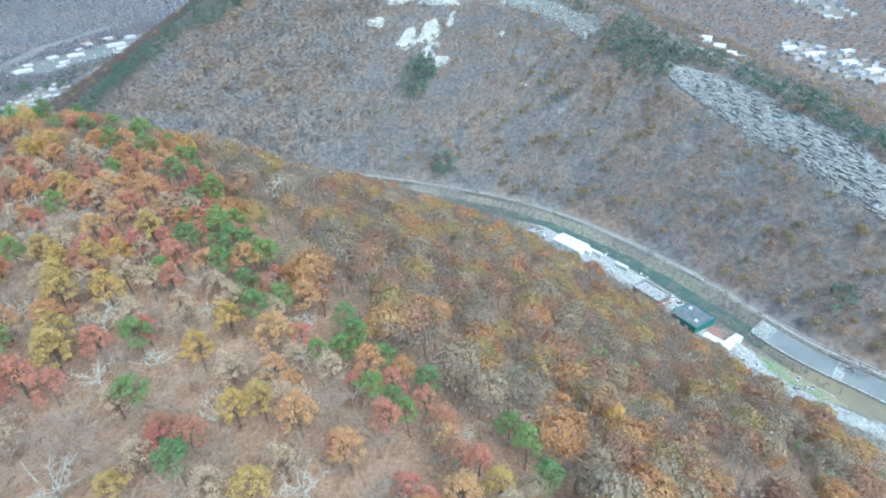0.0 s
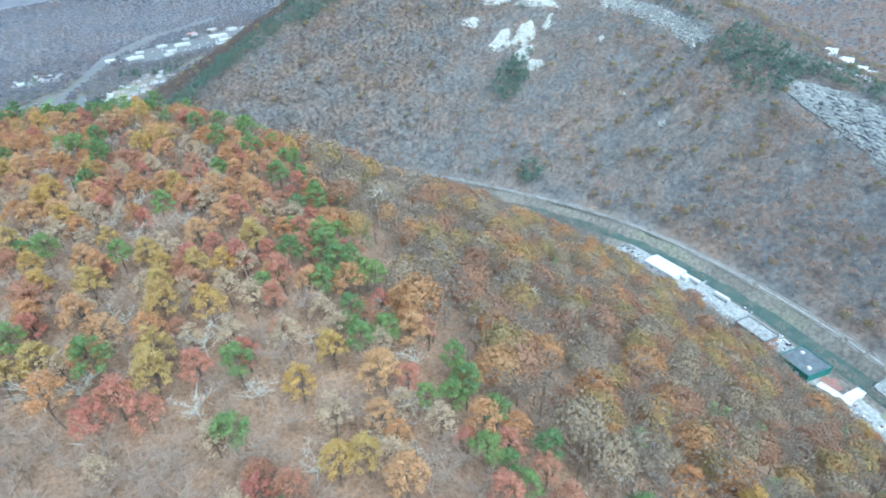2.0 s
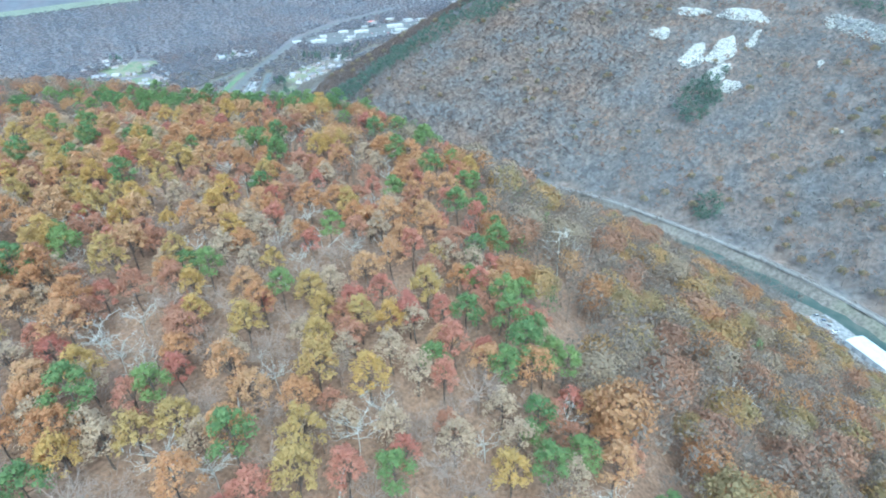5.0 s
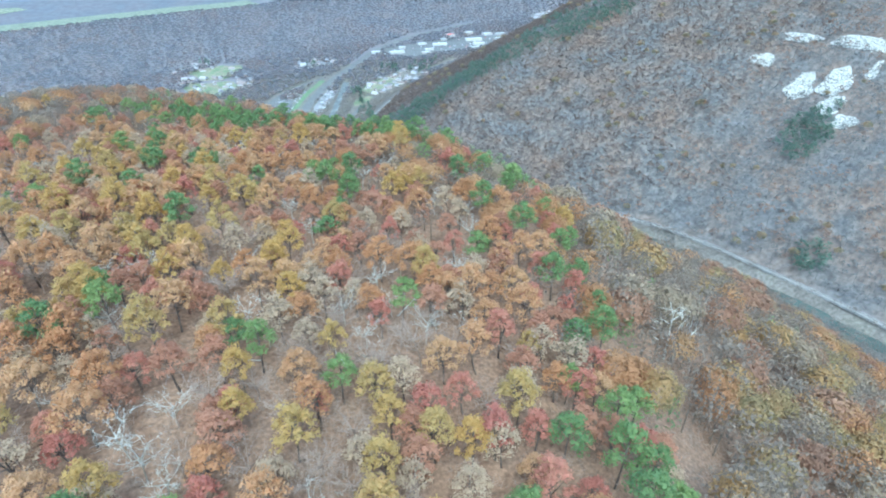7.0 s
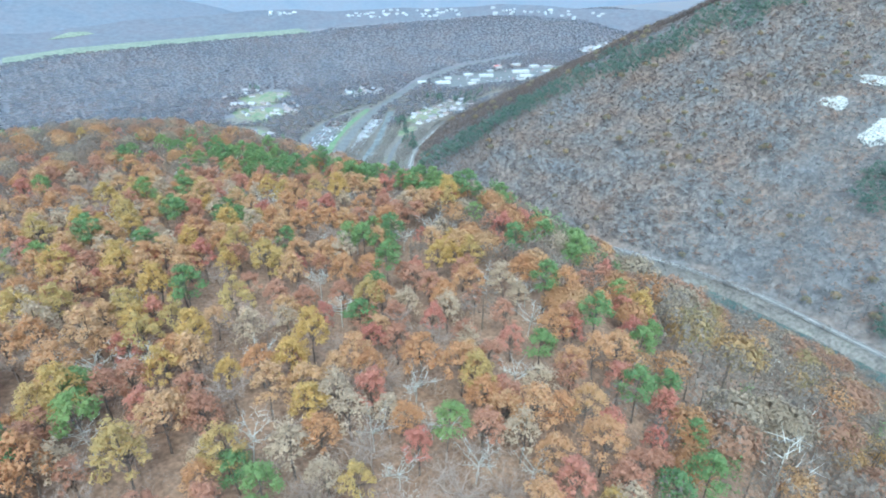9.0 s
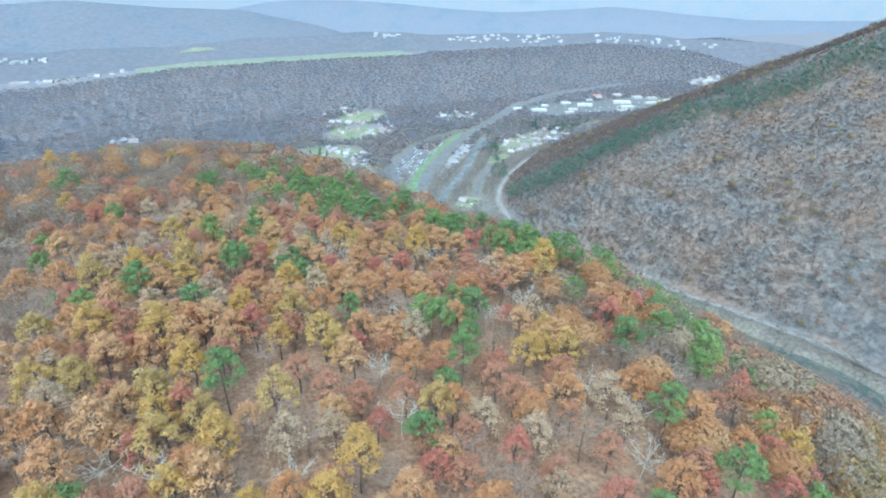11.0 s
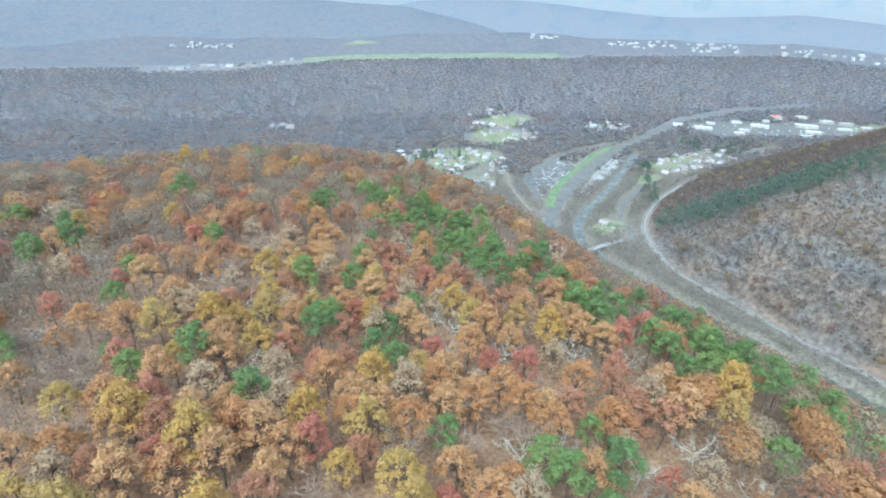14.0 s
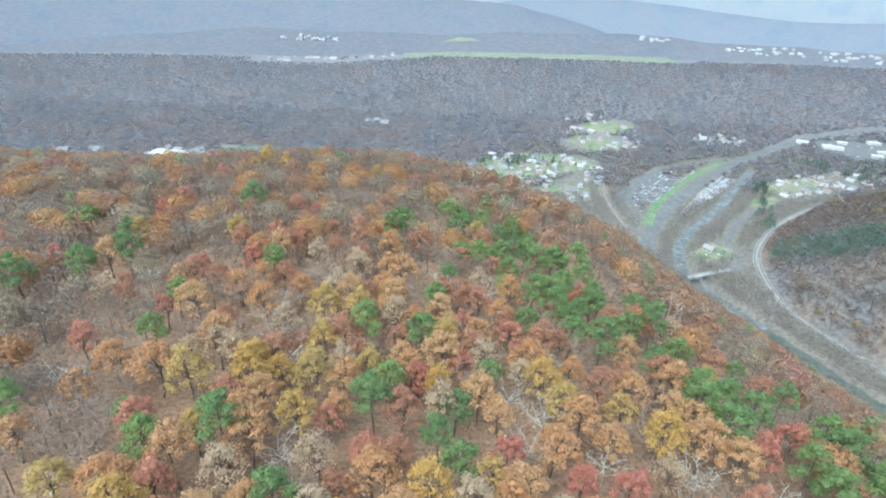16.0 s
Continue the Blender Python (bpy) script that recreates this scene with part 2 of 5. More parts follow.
# leaf colours of whole trees, tree to tree
LEAF = {
    "orange": material("orange_oak_leaves", [(0.44, 0.225, 0.11), (0.5, 0.275, 0.135), (0.54, 0.345, 0.19), (0.52, 0.31, 0.125)], 1.4, 0.8, islands=0.25, objects=0.58, thin=0.4),
    "rust": material("rust_oak_leaves", [(0.36, 0.195, 0.125), (0.43, 0.225, 0.145), (0.48, 0.275, 0.18)], 1.4, 0.8, islands=0.25, objects=0.58, thin=0.4),
    "tan": material("tan_dry_leaves", [(0.43, 0.32, 0.215), (0.5, 0.38, 0.255), (0.44, 0.34, 0.24)], 1.4, 0.85, islands=0.25, objects=0.58, thin=0.4),
    "yellow": material("yellow_hickory_leaves", [(0.48, 0.3, 0.1), (0.53, 0.35, 0.12), (0.46, 0.34, 0.14), (0.5, 0.3, 0.12)], 1.4, 0.8, islands=0.22, objects=0.63, thin=0.4),
    "red": material("red_maple_leaves", [(0.4, 0.165, 0.13), (0.47, 0.2, 0.145), (0.5, 0.27, 0.18)], 1.4, 0.8, islands=0.25, objects=0.55, thin=0.4),
    "pine": material("pine_needles", [(0.14, 0.21, 0.1), (0.2, 0.27, 0.105), (0.28, 0.34, 0.12)], 1.2, 0.8, islands=0.25, objects=0.55, thin=0.4),
}
BARK = material("bark", [(0.12, 0.09, 0.075), (0.2, 0.16, 0.13)], 0.8, 1.0, 0.05)
GREY_BARK = material("grey_bark", [(0.265, 0.195, 0.15), (0.375, 0.29, 0.228)], 1.0, 1.0, objects=0.4)
PALE_BARK = material("bleached_bark", [(0.4, 0.375, 0.32), (0.52, 0.49, 0.43)], 1.2, 0.9, objects=0.3)


def np_mesh(name, verts, faces, mat):
    """A mesh from arrays of corners and of faces with a fixed count of corners."""
    me = bpy.data.meshes.new(name)
    n, k = faces.shape
    me.vertices.add(len(verts))
    me.vertices.foreach_set("co", np.asarray(verts, np.float32).ravel())
    me.loops.add(n * k)
    me.loops.foreach_set("vertex_index", np.asarray(faces, np.int32).ravel())
    me.polygons.add(n)
    me.polygons.foreach_set("loop_start", np.arange(0, n * k, k, dtype=np.int32))
    me.materials.append(mat)
    me.update(calc_edges=True)
    return me


def sticks(rows, n=3, chain=1):
    """Tapered prisms from rows of (a, b, r0, r1). The first rows, as many as chain says, make one stem; the others grow from its nearest corner."""
    verts, faces = [], []
    for k, (a, b, r0, r1) in enumerate(rows):
        a, b = np.array(a, float), np.array(b, float)
        w = (b - a) / (np.linalg.norm(b - a) + 1e-9)
        u = np.cross(w, (0.31, 0.9, 0.2))
        u /= np.linalg.norm(u)
        v = np.cross(w, u)
        base = None
        if chain > 1 and k >= chain:
            stem = np.array(verts[:n * (chain + 1)])
            base = int(np.argmin(((stem - a) ** 2).sum(1)))
            a = stem[base] - r0 * u
        o = len(verts)
        lower = list(range(o, o + n))
        if chain > 1 and 0 < k < chain:
            lower = list(range(o - n, o))
        else:
            verts += [a + r0 * (math.cos(2 * math.pi * i / n) * u + math.sin(2 * math.pi * i / n) * v) for i in range(n)]
            if base is not None:
                lower[0] = base
        o = len(verts)
        verts += [b + r1 * (math.cos(2 * math.pi * i / n) * u + math.sin(2 * math.pi * i / n) * v) for i in range(n)]
        faces += [(lower[i], lower[(i + 1) % n], o + (i + 1) % n, o + i) for i in range(n)]
    return np.array(verts), np.array(faces)


def slivers(rows):
    """Twigs as slim pointed blades."""
    a, b = np.array([r[0] for r in rows], float), np.array([r[1] for r in rows], float)
    r0 = np.array([r[2] for r in rows])[:, None]
    s = np.cross(b - a, rng.normal(size=a.shape))
    s /= np.linalg.norm(s, axis=1)[:, None] + 1e-9
    blade = np.stack([a - s * r0 * 1.3, a + s * r0 * 1.3, b], 1)
    return blade.reshape(-1, 3), np.arange(len(rows) * 3).reshape(-1, 3)


def halves(f):
    """Four-cornered faces as triangles."""
    return np.concatenate([f[:, [0, 1, 2]], f[:, [0, 2, 3]]])


def stem(a, b, r0, r1, count):
    """A trunk in short lengths with a slight bend."""
    a, b = np.array(a, float), np.array(b, float)
    bend = rng.normal(size=3) * np.array([0.25, 0.25, 0])
    pts = [a + (b - a) * i / count + bend * math.sin(math.pi * i / count) for i in range(count + 1)]
    return [(pts[i], pts[i + 1], r0 + (r1 - r0) * i / count, r0 + (r1 - r0) * (i + 1) / count) for i in range(count)]


def sprays(c, r, size, lo, hi, flat, up, loose):
    """Three-cornered sprays of leaves at the distance lo to hi (shares of r) from the points c."""
    m = len(c)
    d = rng.normal(size=(m, 3))
    d[:, 2] += 0.35
    d /= np.linalg.norm(d, axis=1)[:, None]
    p = c + d * (r * rng.uniform(lo, hi, m))[:, None] * np.array([1, 1, flat])
    nrm = d + rng.normal(size=(m, 3)) * loose + np.array([0, 0, up])
    nrm /= np.linalg.norm(nrm, axis=1)[:, None]
    u = np.cross(nrm, rng.normal(size=(m, 3)))
    u /= np.linalg.norm(u, axis=1)[:, None]
    v = np.cross(nrm, u)
    s = (size * rng.uniform(0.65, 1.35, m))[:, None]
    k = rng.uniform(-0.3, 0.3, (m, 1))
    return np.stack([p - u * s * 0.55 - v * s * 0.3, p + u * s * 0.55 - v * s * 0.35, p + u * s * k + v * s * 0.65], 1).reshape(-1, 3)


def leaves(centres, radii, per, size, flat=0.75, up=0.35, loose=0.5, heart=0.0):
    """Sprays over the lumps of a crown; heart: the share of larger sprays inside each lump."""
    c, r = np.asarray(centres, float), np.asarray(radii, float)
    v = sprays(np.repeat(c, per, 0), np.repeat(r, per), size, 0.6, 1.08, flat, up, loose)
    n = round(per * heart)
    if n:
        v = np.concatenate([v, sprays(np.repeat(c, n, 0), np.repeat(r, n), size * 1.6, 0.35, 0.75, flat, up, loose * 0.6)])
    return v, np.arange(len(v)).reshape(-1, 3)


def limb_plan(h, spread_, lumps, low):
    """Trunk and limbs that end in the lumps of a crown."""
    top = np.array([rng.normal() * 0.5, rng.normal() * 0.5, h * 0.72])
    rows = stem((0, 0, -0.6), top, 0.26, 0.09, 7)
    ends = []
    for i in range(lumps):
        a = 2.4 * i + rng.uniform(-0.4, 0.4)
        q = math.sqrt((i + 0.5) / lumps)
        e = np.array([math.cos(a) * spread_ * q, math.sin(a) * spread_ * q, h * (1 - (1 - low) * q * q * 0.8) + rng.normal() * 0.5])
        s = top * rng.uniform(0.55, 0.95)
        if i % 2 == 0:
            rows.append((s, e - np.array([0, 0, 0.4]), 0.1, 0.03))
        ends.append(e)
    return rows, np.array(ends)


def leafy(kind, h, spread_, lumps, per, size, low=0.42):
    rows, ends = limb_plan(h, spread_, lumps, low)
    tv, tf = sticks(rows, 3, 7)
    rad = rng.uniform(0.7, 1.35, lumps)
    cv, cf = leaves(ends, rad, per, size, heart=0.16)
    return np_mesh("trunk", tv, tf, BARK), np_mesh("crown", cv, cf, LEAF[kind])


def pine(h, per):
    rows = stem((0, 0, -0.6), (0.2, 0.1, h), 0.24, 0.05, 9)
    ends, rad = [], []
    for i in range(15):
        q = i / 14
        a = 2.4 * i + rng.uniform(-0.5, 0.5)
        z = h * (0.58 + 0.42 * q)
        w = (2.9 * (1 - q * q) ** 0.6 + 0.2) * rng.uniform(0.6, 1.05)
        e = np.array([math.cos(a) * w, math.sin(a) * w, z])
        rows.append(((0.1, 0.05, z - 0.4), e, 0.07, 0.02))
        ends.append(e)
        rad.append(1.5 - 0.4 * q)
    tv, tf = sticks(rows, 3, 9)
    cv, cf = leaves(ends, rad, per, 0.32, 0.62, heart=0.2)
    return np_mesh("trunk", tv, tf, BARK), np_mesh("crown", cv, cf, LEAF["pine"])


def branch_rows(h, wide, limbs, twigs, thick, fork):
    """Limbs (first list) and crooked twigs (second) of a bare tree; fork: the share of a limb's width that its twigs have."""
    big, small = [], []
    top = np.array([rng.normal() * 0.6, rng.normal() * 0.6, h * 0.58])
    big += stem((0, 0, -0.6), top, thick, thick * 0.55, 6)
    for i in range(limbs):
        a = 2.4 * i + rng.uniform(-0.4, 0.4)
        s = top * rng.uniform(0.6, 1.0)
        k = s + np.array([math.cos(a) * wide * 0.28, math.sin(a) * wide * 0.28, h * rng.uniform(0.03, 0.1)])
        m = k + np.array([math.cos(a + rng.normal() * 0.5) * wide * 0.3, math.sin(a + rng.normal() * 0.5) * wide * 0.3, h * rng.uniform(0.07, 0.14)])
        e = m + np.array([math.cos(a + rng.normal() * 0.6) * wide * 0.42, math.sin(a + rng.normal() * 0.6) * wide * 0.42, h * rng.uniform(0.06, 0.2)])
        big.append((s, k, thick * 0.5, thick * 0.4))
        big.append((k, m, thick * 0.4, thick * 0.3))
        small.append((m - (m - k) * 0.05, e, thick * 0.3, 0))
        for _ in range(twigs):
            u = rng.uniform(-0.8, 1)
            p = m + (e - m) * u if u > 0 else m + (m - k) * u
            d = (e - m) * 0.3 + rng.normal(size=3) * np.array([0.9, 0.9, 0.5]) + np.array([0, 0, 0.5])
            q = p + d * rng.uniform(0.4, 0.9)
            small.append((p, q, thick * fork, 0))
            for _ in range(3):
                g = q + (q - p) * rng.uniform(-0.5, 0.2)
                small.append((g, g + d * 0.35 + rng.normal(size=3) * 0.6, thick * fork * 0.7, 0))
    return big, small


def bare(h, wide, limbs, twigs, thick, mat, fork=0.15):
    big, small = branch_rows(h, wide, limbs, twigs, thick, fork)
    tv, tf = sticks(big, 3, 6)
    cv, cf = slivers(small)
    return np_mesh("trunk", tv, tf, mat), np_mesh("crown", cv, cf, mat)


TREES = {
    "orange": ("oak_tree", "orange-leaved oak on the wooded hilltop", "oak"),
    "rust": ("chestnut_oak", "rust-brown oak on the wooded hilltop", "oak"),
    "tan": ("beech_tree", "pale tan half-bare beech on the hilltop", "beech"),
    "yellow": ("hickory_tree", "golden yellow hickory among oaks", "hickory"),
    "red": ("maple_tree", "crimson red maple among bare trees", "maple"),
    "pine": ("pine_tree", "green pine standing out of autumn woods", "pine"),
    "bare": ("bare_tree", "leafless grey-brown tree on leaf litter", "tree"),
    "pale": ("dead_tree", "bleached bare tree with crooked pale limbs", "dead tree"),
}
MODELS = {
    "orange": [leafy("orange", rng.uniform(10, 13), rng.uniform(2.9, 3.9), n, 50, 0.31) for n in (31, 34, 27, 33, 24)],
    "rust": [leafy("rust", rng.uniform(9, 12), rng.uniform(2.7, 3.6), n, 46, 0.31) for n in (30, 26, 32, 22)],
    "tan": [leafy("tan", rng.uniform(9, 12), rng.uniform(2.7, 3.7), n, 36, 0.28) for n in (28, 31, 25)],
    "yellow": [leafy("yellow", rng.uniform(10, 13), rng.uniform(2.8, 3.8), n, 50, 0.31) for n in (30, 33, 26)],
    "red": [leafy("red", rng.uniform(8, 11), rng.uniform(2.5, 3.3), n, 50, 0.3) for n in (23, 20, 24)],
    "pine": [pine(h, 78) for h in (12, 14, 10.5)],
    "bare": [bare(rng.uniform(9, 12), rng.uniform(3.4, 4.3), 11, 17, 0.19, GREY_BARK, 0.17) for _ in range(5)],
    "pale": [bare(rng.uniform(9, 12), rng.uniform(4.0, 5.2), 9, 9, 0.17, PALE_BARK, 0.27) for _ in range(5)],
}


def plant(kind, x, y, size=1.0):
    name, label, cat = TREES[kind]
    trunk, crown = MODELS[kind][rng.integers(len(MODELS[kind]))]
    t = new(name)
    t.empty_display_size = 0.5
    z = float(height(x, y))
    t.matrix_basis = pose(x, y, z, rng.normal() * 2, rng.normal() * 2, rng.uniform(0, 360)) @ Matrix.Scale(size, 4)
    tagged(t, label, cat, group=name.replace("_", " ") + " group on the near hill")
    for me in (trunk, crown):
        new(me.name.split(".")[0], me).parent = t


# conspicuous trees, where they stand
PINES_WEST = [(-400, 95), (-386, 44), (-378, 56), (-372, 66), (-357, 118), (-355, -146), (-350, 48), (-347, 30), (-344, -135), (-340, -83),
    (-335, -216), (-334, 187), (-333, -2), (-332, -140), (-328, -161), (-328, -79), (-328, -69), (-324, -195), (-320, 0), (-310, -183), (-307, -14),
    (-306, -109), (-303, -48), (-302, -284), (-301, 102), (-299, 119), (-298, -239), (-296, -126), (-296, 109), (-295, 11), (-293, -277), (-293, 20),
    (-289, -250), (-288, -226), (-288, 37), (-286, -271), (-285, -168), (-284, 59), (-282, 5), (-281, 76), (-279, 13), (-278, -3), (-277, 96),
    (-274, -180), (-272, -113)]
PINES_EDGE = [(-271, 26), (-269, 124), (-268, -180), (-268, -162), (-263, -171), (-263, 73), (-263, 93), (-263, 110), (-260, 49), (-259, -60),
    (-257, 64), (-257, 118), (-253, 85), (-252, -54), (-251, -38), (-246, 56), (-245, -43), (-244, 38), (-244, 78), (-240, -36), (-239, -104),
    (-239, 64), (-239, 90), (-234, -145), (-233, 51), (-231, 35), (-229, -124), (-226, 23), (-226, 70), (-225, 11), (-222, -87), (-221, -104),
    (-219, -125), (-217, 17), (-214, 2), (-214, -113), (-213, -64), (-205, -9), (-199, -75), (-197, -19), (-197, -7), (-196, -60), (-191, -51),
    (-184, -23), (-178, -58)]
OAKS_SOUTH = [(-228, -328), (-236, -313), (-260, -281), (-304, -268), (-314, -229), (-294, -211), (-276, -209), (-310, -209), (-306, -197),
    (-326, -192), (-290, -168), (-263, -162), (-290, -160), (-279, -156), (-293, -150), (-268, -149), (-319, -145), (-344, -140), (-267, -135),
    (-286, -134), (-275, -133), (-324, -132), (-248, -131), (-340, -129), (-349, -128), (-257, -127), (-321, -126), (-347, -122), (-241, -121),
    (-255, -119), (-230, -113), (-222, -112), (-260, -109), (-322, -105), (-259, -100), (-231, -100)]
OAKS_MIDDLE = [(-251, -99), (-210, -96), (-265, -93), (-290, -89), (-217, -89), (-237, -88), (-297, -87), (-309, -86), (-316, -86), (-337, -81),
    (-222, -77), (-324, -72), (-288, -45), (-204, -43), (-303, -38), (-299, -27), (-309, -22), (-207, -20), (-263, -17), (-243, -17), (-333, -12),
    (-220, -12), (-256, -12), (-270, -11), (-317, -7), (-326, -6), (-293, -6), (-273, -4), (-303, -3), (-336, 2), (-318, 6), (-323, 10), (-282, 14),
    (-245, 15), (-340, 17), (-274, 17)]
OAKS_NORTH = [(-247, 23), (-289, 26), (-265, 26), (-304, 27), (-222, 29), (-282, 30), (-272, 31), (-231, 31), (-334, 33), (-305, 36), (-292, 39),
    (-258, 40), (-237, 41), (-321, 42), (-343, 43), (-277, 47), (-242, 48), (-328, 49), (-296, 58), (-272, 59), (-312, 59), (-252, 60), (-376, 64),
    (-327, 64), (-337, 69), (-308, 76), (-332, 79), (-345, 82), (-317, 85), (-299, 86), (-266, 87), (-277, 92), (-338, 94), (-290, 99), (-320, 99),
    (-269, 106)]
REDS = [(-295, -26), (-270, -80), (-287, -173), (-295, 2), (-257, -4), (-336, -138), (-306, -19), (-329, -177), (-254, -81), (-336, -171),
    (-278, -168), (-330, -169), (-316, -177), (-272, -172), (-279, -96), (-305, -180), (-290, -215), (-240, -126), (-311, -49), (-319, -257),
    (-285, -140), (-287, 24), (-342, -114), (-277, -142), (-249, -5), (-331, -207), (-306, -247), (-273, -39), (-224, -128), (-226, -5), (-318, -58),
    (-259, -134), (-359, 24), (-209, -54), (-209, -107), (-185, -77), (-318, -80), (-178, -33), (-279, -154), (-379, 102), (-339, 123), (-376, 112),
    (-232, -315), (-229, -119), (-242, -97)]
YELLOWS = [(-306, -155), (-299, -163), (-283, -75), (-315, -26), (-285, -23), (-296, -19), (-323, -94), (-306, -64), (-341, -13), (-300, -148),
    (-315, -60), (-326, 2), (-309, 7), (-323, -172), (-310, -134), (-289, -148), (-284, -153), (-340, -127), (-308, -55), (-294, -56), (-293, -196),
    (-293, -139), (-334, -232), (-258, -104), (-316, -46), (-297, 22), (-270, -151), (-332, 15), (-332, -149), (-339, -147), (-313, -72),
    (-330, -71), (-310, -274), (-329, -39), (-237, -57), (-280, -35), (-314, -220), (-227, -61), (-336, -36), (-309, 19), (-313, 49), (-283, -10),
    (-349, 88), (-253, -298), (-241, -272), (-141, -262)]
PALES = [(-301, -168), (-283, -114), (-294, -73), (-312, -149), (-270, -120), (-310, -1), (-322, -183), (-304, -96), (-283, -104), (-317, -65),
    (-265, 5), (-251, 2), (-331, -130), (-271, -64), (-325, -61), (-232, -92), (-262, 13), (-332, -160), (-333, -123), (-269, -97), (-234, 1),
    (-309, -171), (-328, -80), (-331, -54), (-327, -239), (-337, -154), (-268, 20), (-334, -117), (-247, -105), (-325, -114), (-270, -48),
    (-229, -71), (-312, 27), (-347, -200), (-257, 32), (-355, 14), (-309, -229), (-321, -212), (-341, -101), (-257, -30), (-277, 48), (-235, -34),
    (-249, -28), (-219, -44), (-312, -190), (-206, -129), (-222, -32), (-281, -212), (-269, 70), (-281, 73)]

placed = []
for kind, lists in (("pine", PINES_WEST + PINES_EDGE), ("yellow", YELLOWS), ("red", REDS), ("pale", PALES), ("orange", OAKS_SOUTH + OAKS_MIDDLE + OAKS_NORTH)):
    for x, y in lists:
        k = rng.choice(["orange", "rust", "tan", "yellow", "red"], p=[0.53, 0.26, 0.11, 0.03, 0.07]) if kind == "orange" else kind
        placed.append((k, x, y))

EDGE = [(-290, -245), (-265, -180), (-243, -155), (-222, -128), (-195, -95), (-168, -62), (-163, -40), (-175, -12), (-198, 2), (-208, 22), (-227, 55), (-243, 90), (-263, 133), (-285, 180)]
KINDS = ["orange", "rust", "tan", "yellow", "red", "pine", "bare", "pale"]
SHARES = {
    "top": (0.34, 0.18, 0.1, 0.075, 0.075, 0.015, 0.2, 0.015),
    "sparse": (0.08, 0.06, 0.13, 0.03, 0.03, 0.01, 0.62, 0.04),
    "edge": (0.2, 0.15, 0.07, 0.04, 0.12, 0.22, 0.18, 0.02),
    "north": (0.1, 0.11, 0.06, 0.01, 0.03, 0.02, 0.64, 0.03),
    "east": (0.075, 0.1, 0.1, 0.085, 0.003, 0.022, 0.64, 0.005),
    "northeast": (0.035, 0.2, 0.06, 0.015, 0.005, 0.03, 0.65, 0.005),
    "pines": (0.08, 0.07, 0.03, 0.02, 0.03, 0.6, 0.15, 0.02),
}


def zone(x, y):
    e, side, s = along(np.array([x]), np.array([y]), EDGE)
    if side[0] > 0 and e[0] > 7:
        return "northeast" if y > -70 else "east"
    if e[0] < 24 and -75 < y < 140:
        return "pines"
    if e[0] < 13 and y <= -75:
        return "edge"
    if (x + 335) ** 2 + ((y + 190) * 0.9) ** 2 < 62 ** 2 or ((x + 285) / 1.2) ** 2 + (y + 112) ** 2 < 22 ** 2:
        return "sparse"
    if y > 75 + 0.25 * (x + 300) or x < -345 + 0.35 * (y + 60):
        return "north"
    return "top"


# fill the hill between them
fill = []
GAP = 6.0
for gy_ in np.arange(-420, 560, GAP):
    for gx_ in np.arange(-620, 120, GAP):
        x, y = gx_ + rng.uniform(-2.6, 2.6), gy_ + rng.uniform(-2.6, 2.6)
        fill.append((x, y))
fill = np.array(fill)
df, sf, _ = along(fill[:, 0], fill[:, 1], FOOT)
fill = fill[(sf < 0) & (df > 5 + 16 * (fill[:, 1] < -150)) & ~((fill[:, 0] < -370 - 0.12 * np.abs(fill[:, 1] + 60)) & (fill[:, 1] < 20)) & ~(fill[:, 1] + fill[:, 0] < -610)
            & ~((fill[:, 1] > 20) & (fill[:, 0] < -390 - 0.85 * (fill[:, 1] - 20))) & ~((fill[:, 1] > 295) & (fill[:, 0] < -260) & (fill[:, 0] > -420))]
known = np.array([p[1:] for p in placed], float)
near_known = np.min((fill[:, None, 0] - known[None, :, 0]) ** 2 + (fill[:, None, 1] - known[None, :, 1]) ** 2, 1) < 4.6 ** 2
fill = fill[~near_known]
rest = []
for x, y in fill:
    zn = zone(x, y)
    if rng.random() < {"sparse": 0.14, "north": 0.1, "top": 0.06, "east": 0.5, "northeast": 0.25}.get(zn, 0.03):
        continue
    k = KINDS[rng.choice(8, p=np.array(SHARES[zn]) / sum(SHARES[zn]))]
    rest.append((k, x, y))
# the trees next to the middle of the hilltop stand singly, the others join the woods
RIDGE = [(-328, -200), (-315, -140), (-298, -80), (-292, -30), (-292, 25)]
dd = along(np.array([r[1] for r in rest]), np.array([r[2] for r in rest]), RIDGE)[0]
rest = [rest[i] for i in np.argsort(dd)]
LIMIT = {"orange": 150, "rust": 120, "tan": 90, "yellow": 90, "red": 60, "pine": 90, "bare": 220, "pale": 30}
woods, slope_woods = {k: [] for k in KINDS}, {k: [] for k in KINDS}
for k, x, y in placed:
    plant(k, x, y, rng.uniform(1.0, 1.3) if k != "pale" else rng.uniform(0.85, 1.05))
for k, x, y in rest:
    if zone(x, y) in ("east", "northeast"):
        slope_woods[k].append((x, y))
    elif LIMIT[k] > 0:
        LIMIT[k] -= 1
        plant(k, x, y, rng.uniform(0.85, 1.25) if k != "pale" else rng.uniform(0.7, 0.95))
    else:
        woods[k].append((x, y))


